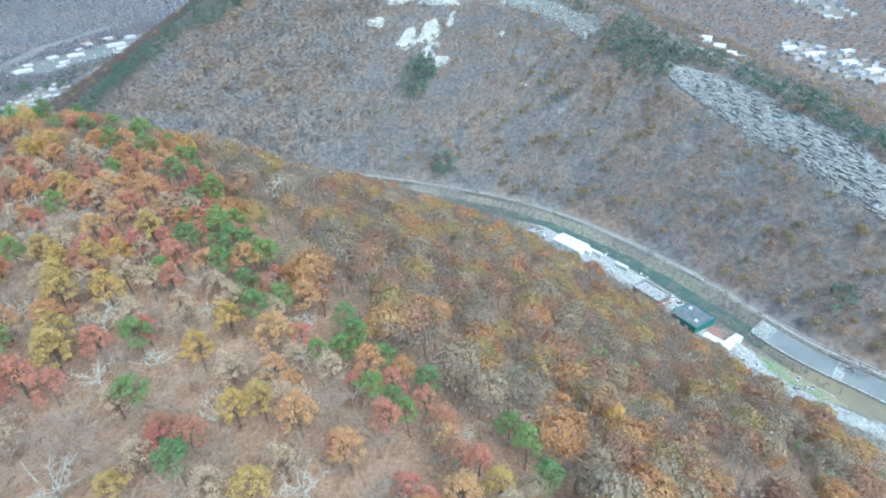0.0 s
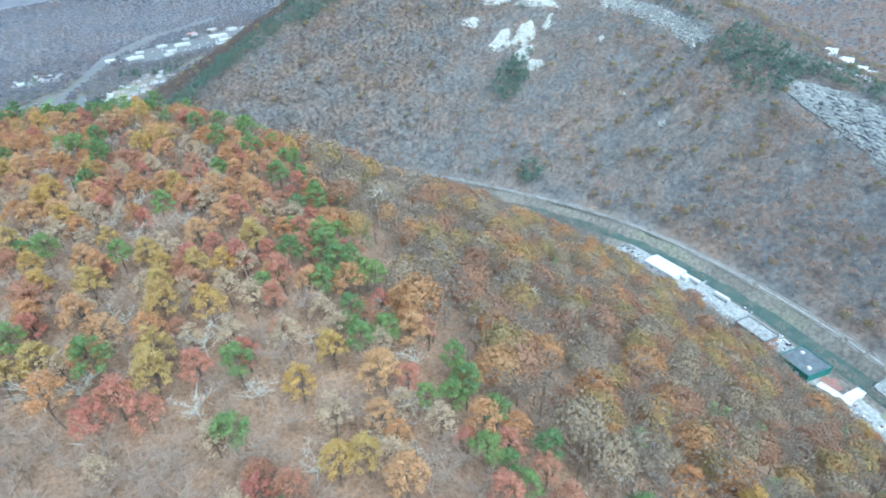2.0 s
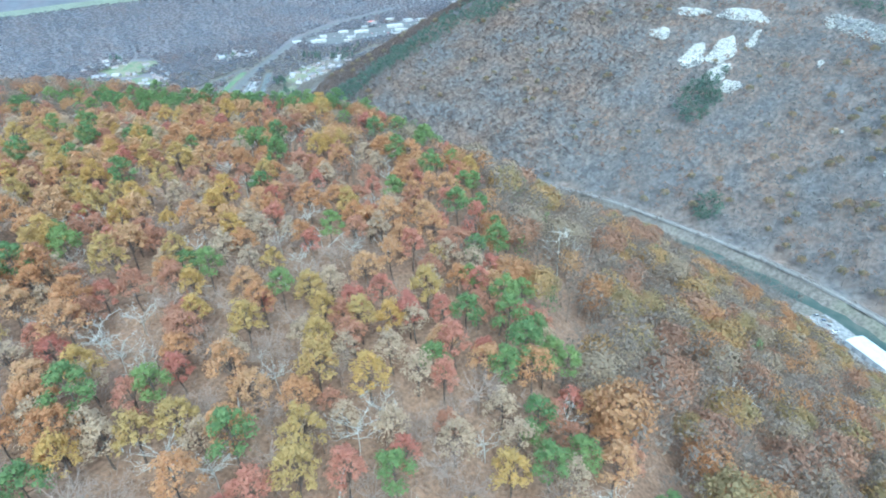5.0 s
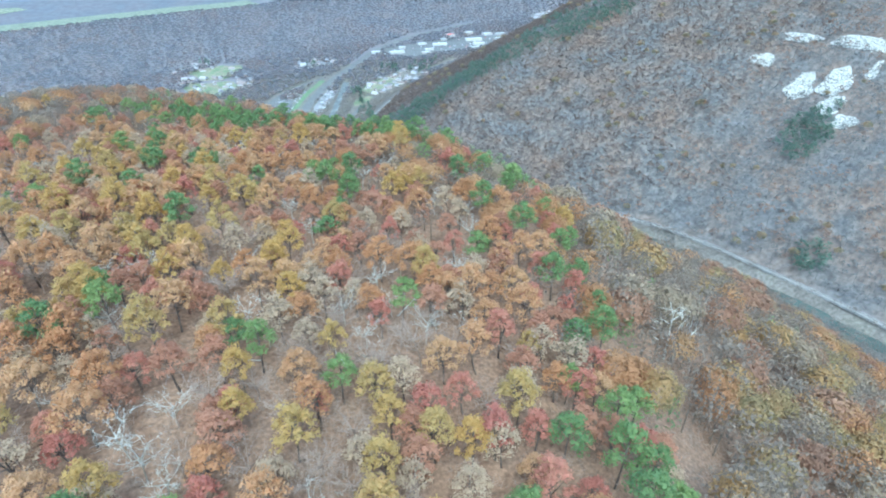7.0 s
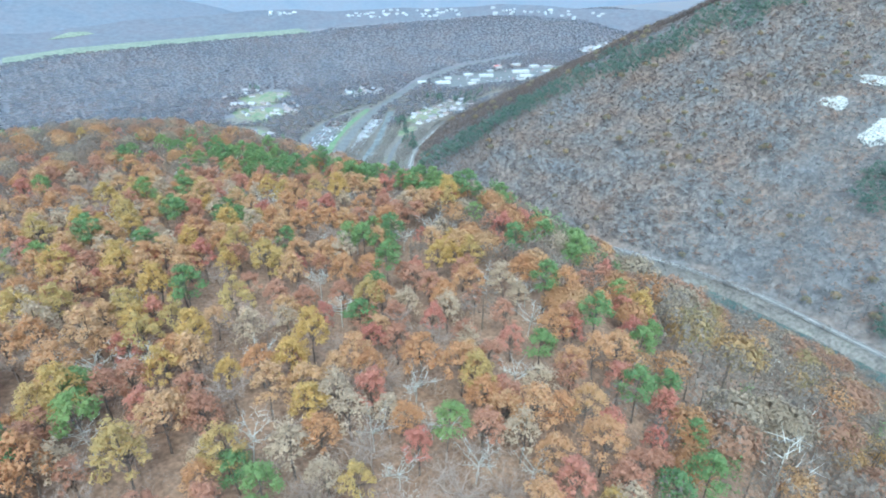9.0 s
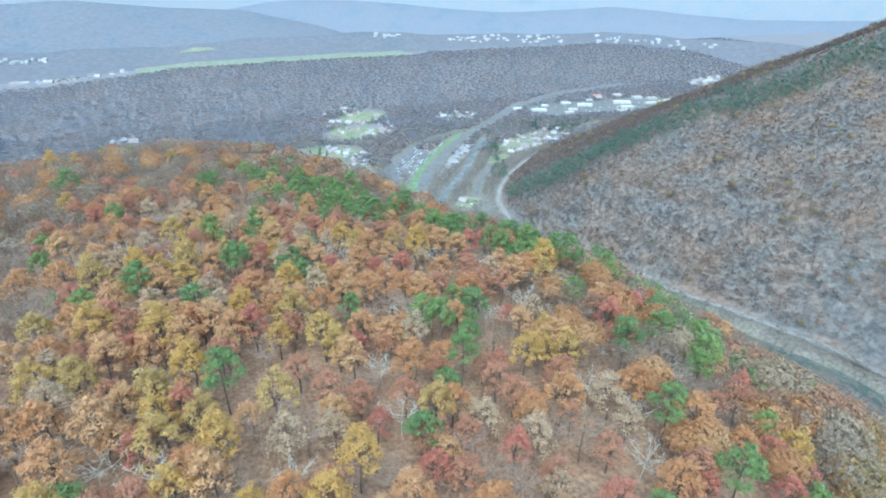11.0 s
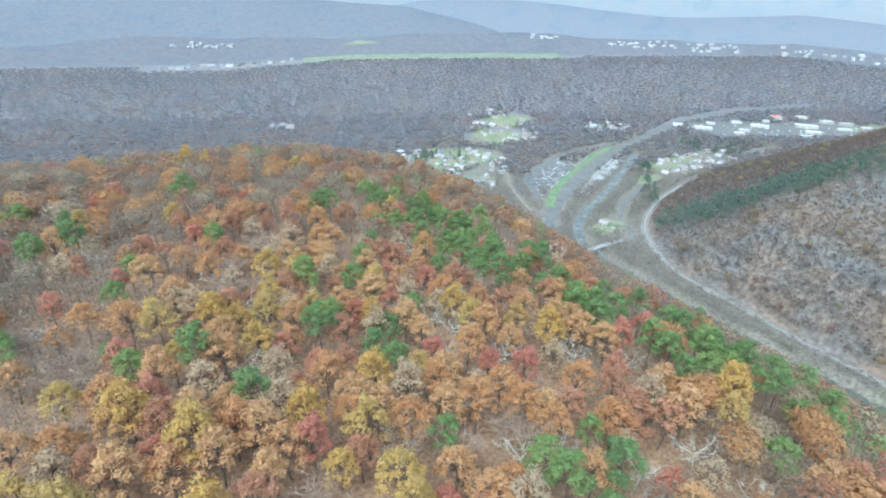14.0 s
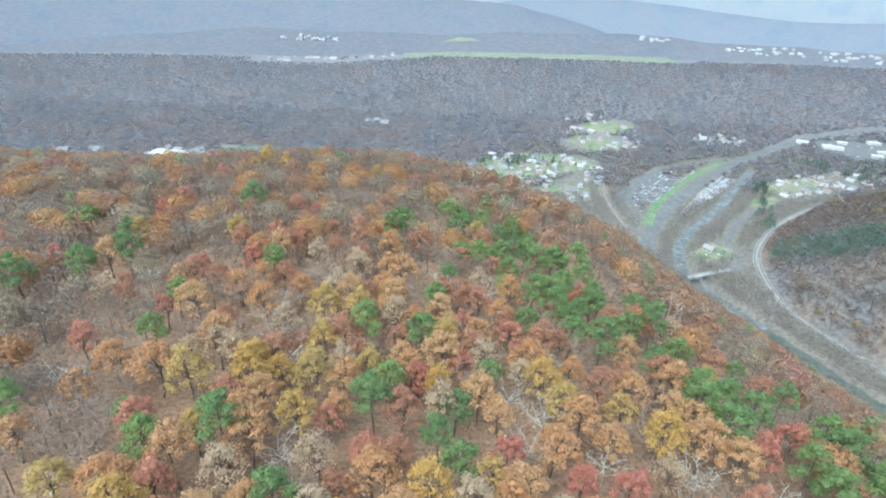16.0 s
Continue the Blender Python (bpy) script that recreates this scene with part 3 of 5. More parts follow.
# lighter trees for the woods further off
def dome(n, wide, tall, middle, size, loose=0.7):
    """Sprays over an uneven rounded crown, facing outwards."""
    d = rng.normal(size=(n, 3))
    d[:, 2] = np.abs(d[:, 2]) * 1.1 - 0.35
    d /= np.linalg.norm(d, axis=1)[:, None]
    ph = rng.uniform(0, 6.3, 4)
    lob = 1 + 0.13 * np.sin(5 * d[:, 0] + ph[0]) * np.cos(5 * d[:, 1] + ph[1]) + 0.1 * np.sin(9 * d[:, 1] + ph[2]) * np.cos(8 * d[:, 2] + ph[3]) + rng.uniform(-0.26, 0.06, n)
    p = d * lob[:, None] * np.array([wide, wide, tall]) + np.array([0, 0, middle])
    nrm = d + rng.normal(size=(n, 3)) * loose
    u = np.cross(nrm, rng.normal(size=(n, 3)))
    u /= np.linalg.norm(u, axis=1)[:, None]
    v = np.cross(nrm, u)
    v /= np.linalg.norm(v, axis=1)[:, None]
    k = (size * rng.uniform(0.6, 1.3, n))[:, None]
    return np.stack([p - u * k * 0.55 - v * k * 0.3, p + u * k * 0.55 - v * k * 0.35, p + v * k * 0.65], 1).reshape(-1, 3), np.arange(n * 3).reshape(n, 3)


def light_leafy(n, size):
    """A rounded crown, with a looser ring of sprays inside."""
    v, f = dome(n, 3.9, 3.3, 7.0, size)
    w, g = dome(n // 4, 3.1, 2.7, 6.9, size * 1.8, 0.15)
    return np.concatenate([v, w]), np.concatenate([f, g + len(v)])


def light_pine(n, size):
    c = [(math.cos(2.4 * i) * 2.4 * (1 - i / n), math.sin(2.4 * i) * 2.4 * (1 - i / n), 4.0 + 8.0 * i / n) for i in range(n)]
    return leaves(c, [1.25] * n, 12, size, up=0.6)


def blades(n, low, high, wide, length, w):
    """Twigs as slim four-sided blades that lean outwards from a crown's heart."""
    a = rng.uniform(0, 2 * math.pi, n)
    q = np.sqrt(rng.random(n)) * wide
    z = low + (high - low) * (1 - (q / wide) ** 2 * 0.6) * rng.uniform(0.6, 1.0, n)
    p = np.stack([np.cos(a) * q, np.sin(a) * q, z], 1)
    d = np.stack([np.cos(a) * q / wide, np.sin(a) * q / wide, np.full(n, 0.7)], 1) + rng.normal(size=(n, 3)) * 0.45
    d *= (length * rng.uniform(0.6, 1.3, n) / np.linalg.norm(d, axis=1))[:, None]
    s = np.cross(d, rng.normal(size=(n, 3)))
    s *= (w / np.linalg.norm(s, axis=1))[:, None]
    blade = np.stack([p - d * 0.5 - s, p - d * 0.5 + s, p + d * 0.5], 1)
    return blade.reshape(-1, 3), np.arange(n * 3).reshape(n, 3)


def light_bare(n, wide, w, length=2.6, haze_=0):
    """A trunk under a crown of blades."""
    tv, tf = sticks([((0, 0, -0.5), (0.2, 0.1, 8.0), 0.2, 0.08)], 3)
    bv, bf = blades(n, 4.0, 11.0, wide, length, w)
    if haze_ > 0:
        # the finest twigs, as small sprays over a dome
        fv, ff = dome(haze_, wide * 0.95, 3.2, 7.0, 0.5, 0.8)
        bv, bf = np.concatenate([bv, fv]), np.concatenate([bf, ff + len(bv)])
    return np.concatenate([tv, bv]), np.concatenate([halves(tf), bf + len(tv)])


def join(name, label, models, spots, mat, sizes=(0.8, 1.2), lift=0.0):
    """One mesh of many trees, each a turned and scaled copy of a model."""
    if not len(spots):
        return None
    spots = np.asarray(spots, float)
    z = height(spots[:, 0], spots[:, 1]) + lift
    which = rng.integers(len(models), size=len(spots))
    vs, fs, o = [], [], 0
    for i, (mv, mf) in enumerate(models):
        m = which == i
        cnt = int(m.sum())
        if not cnt:
            continue
        a = rng.uniform(0, 2 * math.pi, cnt)
        s = rng.uniform(*sizes, cnt)
        ca, sa = np.cos(a)[:, None], np.sin(a)[:, None]
        sx = s[:, None] * rng.uniform(0.85, 1.15, (cnt, 1))
        x = (mv[None, :, 0] * ca - mv[None, :, 1] * sa) * sx + spots[m, 0][:, None]
        y = (mv[None, :, 0] * sa + mv[None, :, 1] * ca) * sx + spots[m, 1][:, None]
        zz = mv[None, :, 2] * s[:, None] + z[m][:, None]
        vs.append(np.stack([x, y, zz], -1).reshape(-1, 3))
        fs.append((mf[None] + o + (np.arange(cnt) * len(mv))[:, None, None]).reshape(-1, mf.shape[1]))
        o += cnt * len(mv)
    ob = new(name, np_mesh(name, np.concatenate(vs), np.concatenate(fs), mat))
    return tagged(ob, label, "woods", kind="stuff")


def wood(name, colors, size=9.0, islands=0.35, thin=0.35, clear=0.0):
    return material(name, colors, size, 0.9, islands=islands, thin=thin, clear=clear, detail=2)


W_ORANGE = wood("orange_woods", [(0.38, 0.2, 0.1), (0.44, 0.25, 0.125), (0.47, 0.31, 0.165)], 13, 0.1)
W_RUST = wood("rust_woods", [(0.28, 0.18, 0.128), (0.34, 0.2, 0.13), (0.4, 0.25, 0.16)], 13, 0.1)
W_TAN = wood("tan_woods", [(0.32, 0.25, 0.175), (0.37, 0.29, 0.2), (0.31, 0.25, 0.185)], 13, 0.1)
W_YELLOW = wood("ochre_woods", [(0.37, 0.24, 0.115), (0.42, 0.275, 0.125), (0.31, 0.25, 0.13), (0.38, 0.26, 0.13)], 13, 0.1)
W_RED = wood("red_woods", [(0.33, 0.17, 0.145), (0.39, 0.19, 0.155)])
W_PINE = wood("pine_woods", [(0.15, 0.2, 0.1), (0.19, 0.245, 0.11), (0.24, 0.285, 0.125)])
W_BARE = wood("bare_woods", [(0.225, 0.182, 0.145), (0.275, 0.222, 0.175), (0.262, 0.215, 0.177)], 13, 0.12, clear=0.25)
LL = [light_leafy(1150, 0.38) for _ in range(7)]
LP = [light_pine(12, 0.55) for _ in range(3)]
LB = [light_bare(60, 3.9, 0.045, 1.8, 150) for _ in range(6)]
LN = [light_leafy(300, 0.7) for _ in range(7)]
LBN = [light_bare(24, 3.9, 0.07, 1.8, 80) for _ in range(6)]
LPALE = [light_bare(50, 3.9, 0.07, 2.4) for _ in range(3)]
for k, mat, models, label in (("orange", W_ORANGE, LL, "orange oak woods on the hill flanks"), ("rust", W_RUST, LL, "rust-brown oak woods on the hill flanks"),
                              ("tan", W_TAN, LL, "pale tan woods on the hill flanks"), ("yellow", W_YELLOW, LL, "ochre yellow woods on the hill flanks"),
                              ("red", W_RED, LL, "red maples among the hill woods"), ("pine", W_PINE, LP, "green pines along the hill crest"),
                              ("bare", W_BARE, LB, "leafless grey-brown woods on the hill flanks"), ("pale", PALE_BARK, LPALE, "pale leafless trees on the hill flanks")):
    join(k + "_woods", label, models, woods[k], mat, (0.95, 1.35))
    tall = np.array([y < -70 for x, y in slope_woods[k]], bool)
    at = np.array(slope_woods[k], float).reshape(-1, 2)
    join(k + "_slope_woods", label.replace("hill flanks", "steep eastern slope"), models, at[tall], mat, (1.25, 1.95) if k not in ("pine", "red") else (1.0, 1.4))
    join(k + "_north_slope_woods", label.replace("hill flanks", "steep northern slope"), LN if models is LL else LBN if models is LB else models, at[~tall], mat, (0.85, 1.3))


# ---- woods of the opposite mountain ----
def scatter(x0, x1, y0, y1, gap):
    gx_, gy_ = np.meshgrid(np.arange(x0, x1, gap), np.arange(y0, y1, gap))
    p = np.stack([gx_.ravel(), gy_.ravel()], 1)
    return p + rng.uniform(-0.48, 0.48, p.shape) * gap


# fallen trunks in the thin woods
for x, y, turn in ((-352, -205, 20), (-345, -190, 75), (-330, -210, 150), (-318, -176, 40), (-338, -168, 110), (-300, -160, 10), (-322, -150, 65), (-345, -140, 30),
                   (-290, -118, 95), (-270, -108, 20), (-305, -105, 140), (-360, -30, 55), (-345, -10, 120), (-372, 10, 15)):
    rows = stem((0, 0, 0), (rng.uniform(6, 10), rng.normal() * 0.6, 0.5), 0.24, 0.08, 5)
    for i in range(3):
        s = rows[2 + i][0]
        rows.append((s, s + np.array([rng.uniform(0.5, 1.6), rng.normal() * 1.4, rng.uniform(0.2, 1.0)]), 0.07, 0.02))
    lv, lf = sticks(rows, 5, 5)
    log = new("fallen_log", np_mesh("fallen_log", lv, lf, PALE_BARK))
    log.matrix_basis = pose(x, y, float(height(x, y)) + 0.12, 0, 0, turn)
    tagged(log, "bleached fallen trunk lying on leaf litter", "log", "fallen trunks")

# low leafless brush over the near hilltop
b_ = np.concatenate([scatter(-400, -170, -270, 100, 4.0), scatter(-380, -290, -240, -110, 5.0)])
d_, s_, _ = along(b_[:, 0], b_[:, 1], FOOT)
b_ = b_[(s_ < 0) & (rng.random(len(b_)) < 0.7)]
BRUSH = [blades(30, 0.5, 5.4, 2.1, 1.7, 0.045) for _ in range(5)]
tagged(join("brush", "leafless grey-brown brush over the leaf litter", BRUSH, b_, GREY_BARK, (0.7, 1.5)), category="brush")


CLIFF_TOP = [(366, -314), (333, -364), (294, -409), (244, -452), (190, -491), (148, -512)]
CLIFF_FOOT = [(352, -312), (285, -360), (226, -407), (186, -438), (140, -469), (104, -496)]
CLIFF_MID = [(330, -342), (302, -368), (260, -408), (215, -445), (165, -480), (120, -506)]
TALUS = [(448, 110, 11, 15), (420, 48, 20, 13), (437, 18, 22, 15), (402, 6, 15, 11), (383, -18, 11, 12), (462, -8, 16, 5), (495, 90, 8, 22), (497, 22, 12, 30), (430, -95, 6, 3), (345, -145, 3, 6), (300, -205, 5, 4)]


def on_talus(x, y):
    m = np.zeros(x.shape, bool)
    for tx, ty, rx, ry in TALUS:
        m |= ((x - tx) / rx) ** 2 + ((y - ty) / ry) ** 2 + 0.45 * ripple(x, y, 5, tx) < 1
    m |= along(x, y, CLIFF_MID)[0] < 20
    m |= along(x, y, [(507, -84), (472, -163), (425, -222)])[0] < 14
    return m


def pine_stand(x, y):
    """Where pines stand together on the mountain: above the cliffs, below the talus, along the nose; the rims are loose."""
    dc, side, s = along(x, y, CREST)
    wob = ripple(x, y, 22, 1) + 0.6 * ripple(x, y, 9, 4) + rng.normal(size=x.shape) * 0.55
    m = ((x - 352) / 42) ** 2 + ((y - 2) / 24) ** 2 + 0.3 * wob < 1.0
    m |= ((x - 215) / 20) ** 2 + ((y + 78) / 14) ** 2 + 0.3 * wob < 0.9
    m |= (side > 0) & (dc < 24 + 8 * wob) & (s > 330) & (s < 660)
    m |= (dc < 32 + 16 * wob) & (s > 655) & (s < 770) & ((side < 0) | (dc < 24))
    m |= (side > 0) & (dc < 6 + 10 * wob) & (s > 770) & (s < 1000)
    m |= (np.abs((y - 496) + 0.48 * (x - 140) + 10 * ripple(x, y, 30, 3)) < 27 + 13 * wob) & (x > 60) & (x < 640)
    m |= ((x - 34) / 14) ** 2 + ((y + 462) / 9) ** 2 + 0.3 * wob < 0.9
    return m & (along(x, y, BASE)[1] > 0)


BLOCKS = ((536, -372, 26, 60), (505, -388, 30, 60), (475, -400, 26, 55), (440, -408, 34, 62))
p = scatter(-80, 900, -640, 880, 6.2)
db, sb, _ = along(p[:, 0], p[:, 1], BASE)
p = p[(sb > 0) & (db > 9.5) & ~on_talus(p[:, 0], p[:, 1]) & (along(p[:, 0], p[:, 1], [(545, -372), (425, -425)])[0] > 27)]
dc_, sc_, _ = along(p[:, 0], p[:, 1], CREST)
p = p[((sc_ < 0) & (p[:, 1] < 800 - 0.1 * (p[:, 0] - 140))) | ((sc_ > 0) & (dc_ < 40)) | ((sc_ > 0) & (dc_ < 330) & (p[:, 1] < 0))]
dc_, sc_, s_ = along(p[:, 0], p[:, 1], CREST)
pat = (1.0 * ripple(p[:, 0], p[:, 1], 42, 6) + 0.7 * ripple(p[:, 0], p[:, 1], 17, 7) + 0.6 * ripple(p[:, 0], p[:, 1], 110, 2) + rng.normal(size=len(p)) * 0.45
       - 0.25 + 0.7 * step(60, 300, p[:, 1]) - 0.5 * step(470, 560, p[:, 1] + 0.48 * (p[:, 0] - 140)) + 0.6 * step(0, 60, sc_ * dc_))
piney = pine_stand(p[:, 0], p[:, 1])
M_BARE = wood("mountain_bare_woods", [(0.182, 0.181, 0.184), (0.225, 0.21, 0.2), (0.196, 0.191, 0.188), (0.238, 0.206, 0.182)], 26, 0.3, 0.25, 0.32)
M_RUST = wood("mountain_rust_woods", [(0.22, 0.175, 0.15), (0.255, 0.182, 0.143), (0.275, 0.178, 0.13), (0.245, 0.2, 0.162)], 16, 0.3, 0.25, 0.22)
M_GOLD = wood("mountain_gold_woods", [(0.35, 0.235, 0.145), (0.37, 0.275, 0.165), (0.26, 0.245, 0.155), (0.38, 0.225, 0.14)], 11, 0.12, 0.6, 0.15)
M_OAK = wood("mountain_brown_woods", [(0.125, 0.105, 0.096), (0.155, 0.12, 0.102), (0.19, 0.125, 0.092)], 22, 0.2, 0.25, 0.12)
M_PINE = wood("mountain_pine_woods", [(0.1, 0.145, 0.12), (0.14, 0.185, 0.13)], 15, 0.2, 0.35)


def far_crown(lumps, per, size, wide=2.7, top=6.8, drop=3.0, up=0.9):
    """A small rounded crown for woods seen from afar."""
    c = [(math.cos(2.4 * i) * wide * math.sqrt(i / lumps), math.sin(2.4 * i) * wide * math.sqrt(i / lumps), top - drop * i / lumps) for i in range(lumps)]
    return leaves(c, rng.uniform(1.1, 1.7, lumps), per, size, up=up, loose=0.5)


FL = [far_crown(6, 6, 1.1) for _ in range(8)]
FG = [dome(130, 2.9, 2.5, 5.4, 1.0, 0.2) for _ in range(4)]
FP = [far_crown(7, 8, 0.95, 2.3, 7.6, 3.6) for _ in range(4)]
FB = [light_bare(16, 3.4, 0.14, 2.0, 16) for _ in range(4)]
golden = rng.random(len(p)) < np.where(p[:, 1] < -120, 0.06, 0.016) * (1 + np.clip(ripple(p[:, 0], p[:, 1], 28, 12), -0.8, 1.5))
rusty = (pat + 0.6 * rng.normal(size=len(p)) > 0.3) & ~golden
north = p[:, 1] + 60 * rng.normal(size=len(p)) > 120
for name, label, sel, mat, models in (("mountain_golden_trees", "scattered golden and ochre trees on the mountainside", golden & ~piney, M_GOLD, FG),
                                      ("mountain_rust_woods", "rust-brown oak woods on the mountainside", rusty & ~piney & ~north, M_RUST, FL),
                                      ("mountain_brown_woods", "dull brown oak woods round the mountain's northern nose", ~(golden | piney) & north, M_OAK, FL + FB),
                                      ("mountain_bare_woods", "leafless mauve-grey woods on the mountainside", ~(rusty | golden | piney | north), M_BARE, FL + FB),
                                      ("mountain_pines", "dark green pine stands along the mountain crest", piney, M_PINE, FP)):
    join(name, label, models, p[sel], mat, (1.1, 1.8) if mat in (M_GOLD, M_PINE) else (0.95, 1.5))

# the same woods go on over the western back of the hill
p = scatter(-700, -372, -440, 330, 9.0)
p = p[(along(p[:, 0], p[:, 1], FOOT)[1] < 0) & ((p[:, 0] < -376 - 0.12 * np.abs(p[:, 1] + 60)) | (p[:, 1] + p[:, 0] < -612))]
pick = rng.random(len(p))
join("western_bare_woods", "leafless grey-brown woods behind the hilltop", FL + FB, p[pick < 0.6], W_BARE, (0.9, 1.4))
join("western_oak_woods", "rust-brown oaks behind the hilltop", FL, p[pick >= 0.6], W_RUST, (0.9, 1.4))


# ---- rocks ----
ROCK = material("pale_quartzite", [(0.22, 0.215, 0.21), (0.31, 0.302, 0.29), (0.38, 0.37, 0.355), (0.46, 0.45, 0.43)], 6, 0.95, 0.2, islands=0.4, objects=0.35)
SCREE = material("scree", [(0.37, 0.355, 0.325), (0.46, 0.445, 0.41)], 5, 1.0, 0.5, fine=1.5)
BOX_F = np.array([(0, 3, 2, 1), (4, 5, 6, 7), (0, 1, 5, 4), (1, 2, 6, 5), (2, 3, 7, 6), (3, 0, 4, 7)])
BOX_V = np.array([(-1, -1, -1), (1, -1, -1), (1, 1, -1), (-1, 1, -1), (-1, -1, 1), (1, -1, 1), (1, 1, 1), (-1, 1, 1)], float) * 0.5


def rock_model(l, w, h, rough=0.22):
    v = BOX_V + rng.uniform(-rough, rough, BOX_V.shape)
    return v * np.array([l, w, h]), BOX_F


def blob(cx, cy, rx, ry, seed, n=26, turn=0.0):
    """An uneven outline on the plan."""
    out = []
    for i in range(n):
        a = 2 * math.pi * i / n
        k = 1 + 0.16 * math.sin(3 * a + seed) + 0.1 * math.sin(5 * a + 2.3 * seed) + 0.06 * math.sin(9 * a + seed * 3.1)
        u, v = math.cos(a) * rx * k, math.sin(a) * ry * k
        out.append((cx + u * math.cos(turn) - v * math.sin(turn), cy + u * math.sin(turn) + v * math.cos(turn)))
    return out


def patch(name, cx, cy, rx, ry, mat, lift=0.35, turn=0.0, rings=4):
    """An uneven sheet that lies on the ground."""
    rim = blob(cx, cy, rx, ry, cx * 0.1 + cy * 0.07, turn=turn)
    n = len(rim)
    verts = [(cx, cy)]
    for r in range(1, rings + 1):
        verts += [(cx + (x - cx) * r / rings, cy + (y - cy) * r / rings) for x, y in rim]
    v = np.array(verts)
    z = height(v[:, 0], v[:, 1]) + lift
    faces = [(0, 1 + i, 1 + (i + 1) % n) for i in range(n)]
    for r in range(rings - 1):
        a, b = 1 + r * n, 1 + (r + 1) * n
        faces += [(a + i, b + i, b + (i + 1) % n, a + (i + 1) % n) for i in range(n)]
    return new(name, mesh(name, np.column_stack([v, z]).tolist(), faces, mat, True))


for tx, ty, rx, ry in TALUS:
    tagged(patch("scree", tx, ty, rx, ry, SCREE, 0.8), "bare pale stone field on the mountainside", "scree", kind="structure")
spots = scatter(280, 520, -220, 140, 2.6)
spots = spots[on_talus(spots[:, 0], spots[:, 1]) & (spots[:, 1] > -215)]
tagged(join("boulders", "pale tumbled boulders of the stone fields", [rock_model(2.2, 1.8, 1.3) for _ in range(5)], spots, SCREE, (0.5, 1.3), 0.8), category="boulders")


def ledge_rows(top, foot, rows, gap):
    """Places and headings of blocks in rows between the foot and the top of a cliff."""
    a, b = resample(top, gap), resample(foot, gap)
    n = min(len(a), len(b))
    a = [a[round(i * (len(a) - 1) / (n - 1))] for i in range(n)]
    b = [b[round(i * (len(b) - 1) / (n - 1))] for i in range(n)]
    for r in range(rows):
        u = (r + 0.5) / rows
        for i in range(n - 1):
            if rng.random() < 0.28 + 0.25 * math.sin(i * 0.6 + r * 0.4) + 0.25 * (r == 0) + 0.2 * (r == rows - 1):
                continue
            p, q = b[i].lerp(a[i], u), b[i + 1].lerp(a[i + 1], u)
            c = p.lerp(q, rng.uniform(0.2, 0.8))
            rim = min(u, 1 - u) * 2
            if ripple(np.array(c.x), np.array(c.y), 7, 3) > 0.25 + 0.6 * rim or ripple(np.array(c.x), np.array(c.y), 4, 8) > 0.75:
                continue
            yield c.x + rng.normal() * 0.2, c.y + rng.normal() * 0.2, math.degrees(math.atan2(q.y - p.y, q.x - p.x)), u


def apron(name, top, foot, mat, label):
    """Bare rock under the ledges, lying on the slope."""
    a, b = resample(top, 8), resample(foot, 8)
    n, m = min(len(a), len(b)), 8
    verts, faces = [], []
    for i in range(n):
        p, q = b[round(i * (len(b) - 1) / (n - 1))], a[round(i * (len(a) - 1) / (n - 1))]
        for k in range(m + 1):
            c = p.lerp(q, (k + (0.9 * rng.normal() if k in (0, m) else 0)) / m)
            verts.append((c.x, c.y, float(height(c.x, c.y)) + 0.35))
    for i in range(n - 1):
        faces += [(i * (m + 1) + k, (i + 1) * (m + 1) + k, (i + 1) * (m + 1) + k + 1, i * (m + 1) + k + 1) for k in range(m)]
    return tagged(new(name, mesh(name, verts, faces, mat)), label, "rock face", kind="structure")


FACE = material("weathered_rock", [(0.13, 0.128, 0.122), (0.19, 0.182, 0.172), (0.24, 0.23, 0.218)], 3, 1.0, 0.4, fine=1.2)
UPPER_TOP, UPPER_FOOT = [(522, -78), (506, -125), (488, -172), (454, -225), (425, -240)], [(492, -90), (476, -128), (458, -160), (428, -196), (396, -212)]
apron("rock_face", CLIFF_TOP, CLIFF_FOOT, FACE, "weathered grey rock face of the cliff")
apron("rock_face", UPPER_TOP, UPPER_FOOT, FACE, "weathered grey rock face of the upper crag")
cliff = tagged(new("cliff"), "pale layered quartzite cliff band on the mountainside", "cliff", kind="structure")
ROCKS = []
for i in range(12):
    v, f_ = rock_model(rng.uniform(3, 9), rng.uniform(0.9, 1.5), rng.uniform(0.6, 1.5), 0.14)
    ROCKS.append(np_mesh("rock", v, f_, ROCK))
ledges = list(ledge_rows(CLIFF_TOP, CLIFF_FOOT, 27, 3.0))
single = set(rng.permutation(len(ledges))[:300].tolist())
for i in sorted(single):
    x, y, turn, u = ledges[i]
    o = new("rock", ROCKS[i % 12])
    o.matrix_basis = pose(x, y, float(height(x, y)) + 0.9 + 1.2 * math.sin(u * 3), rng.normal() * 3, rng.normal() * 3, turn + rng.normal() * 3)
    o.parent = cliff


def ledge_block(turn):
    """A block that lies along the cliff."""
    v, f_ = rock_model(rng.uniform(3, 9), rng.uniform(0.9, 1.5), rng.uniform(0.6, 1.5), 0.14)
    c, s = math.cos(radians(turn)), math.sin(radians(turn))
    return np.column_stack([v[:, 0] * c - v[:, 1] * s, v[:, 0] * s + v[:, 1] * c, v[:, 2]]), f_


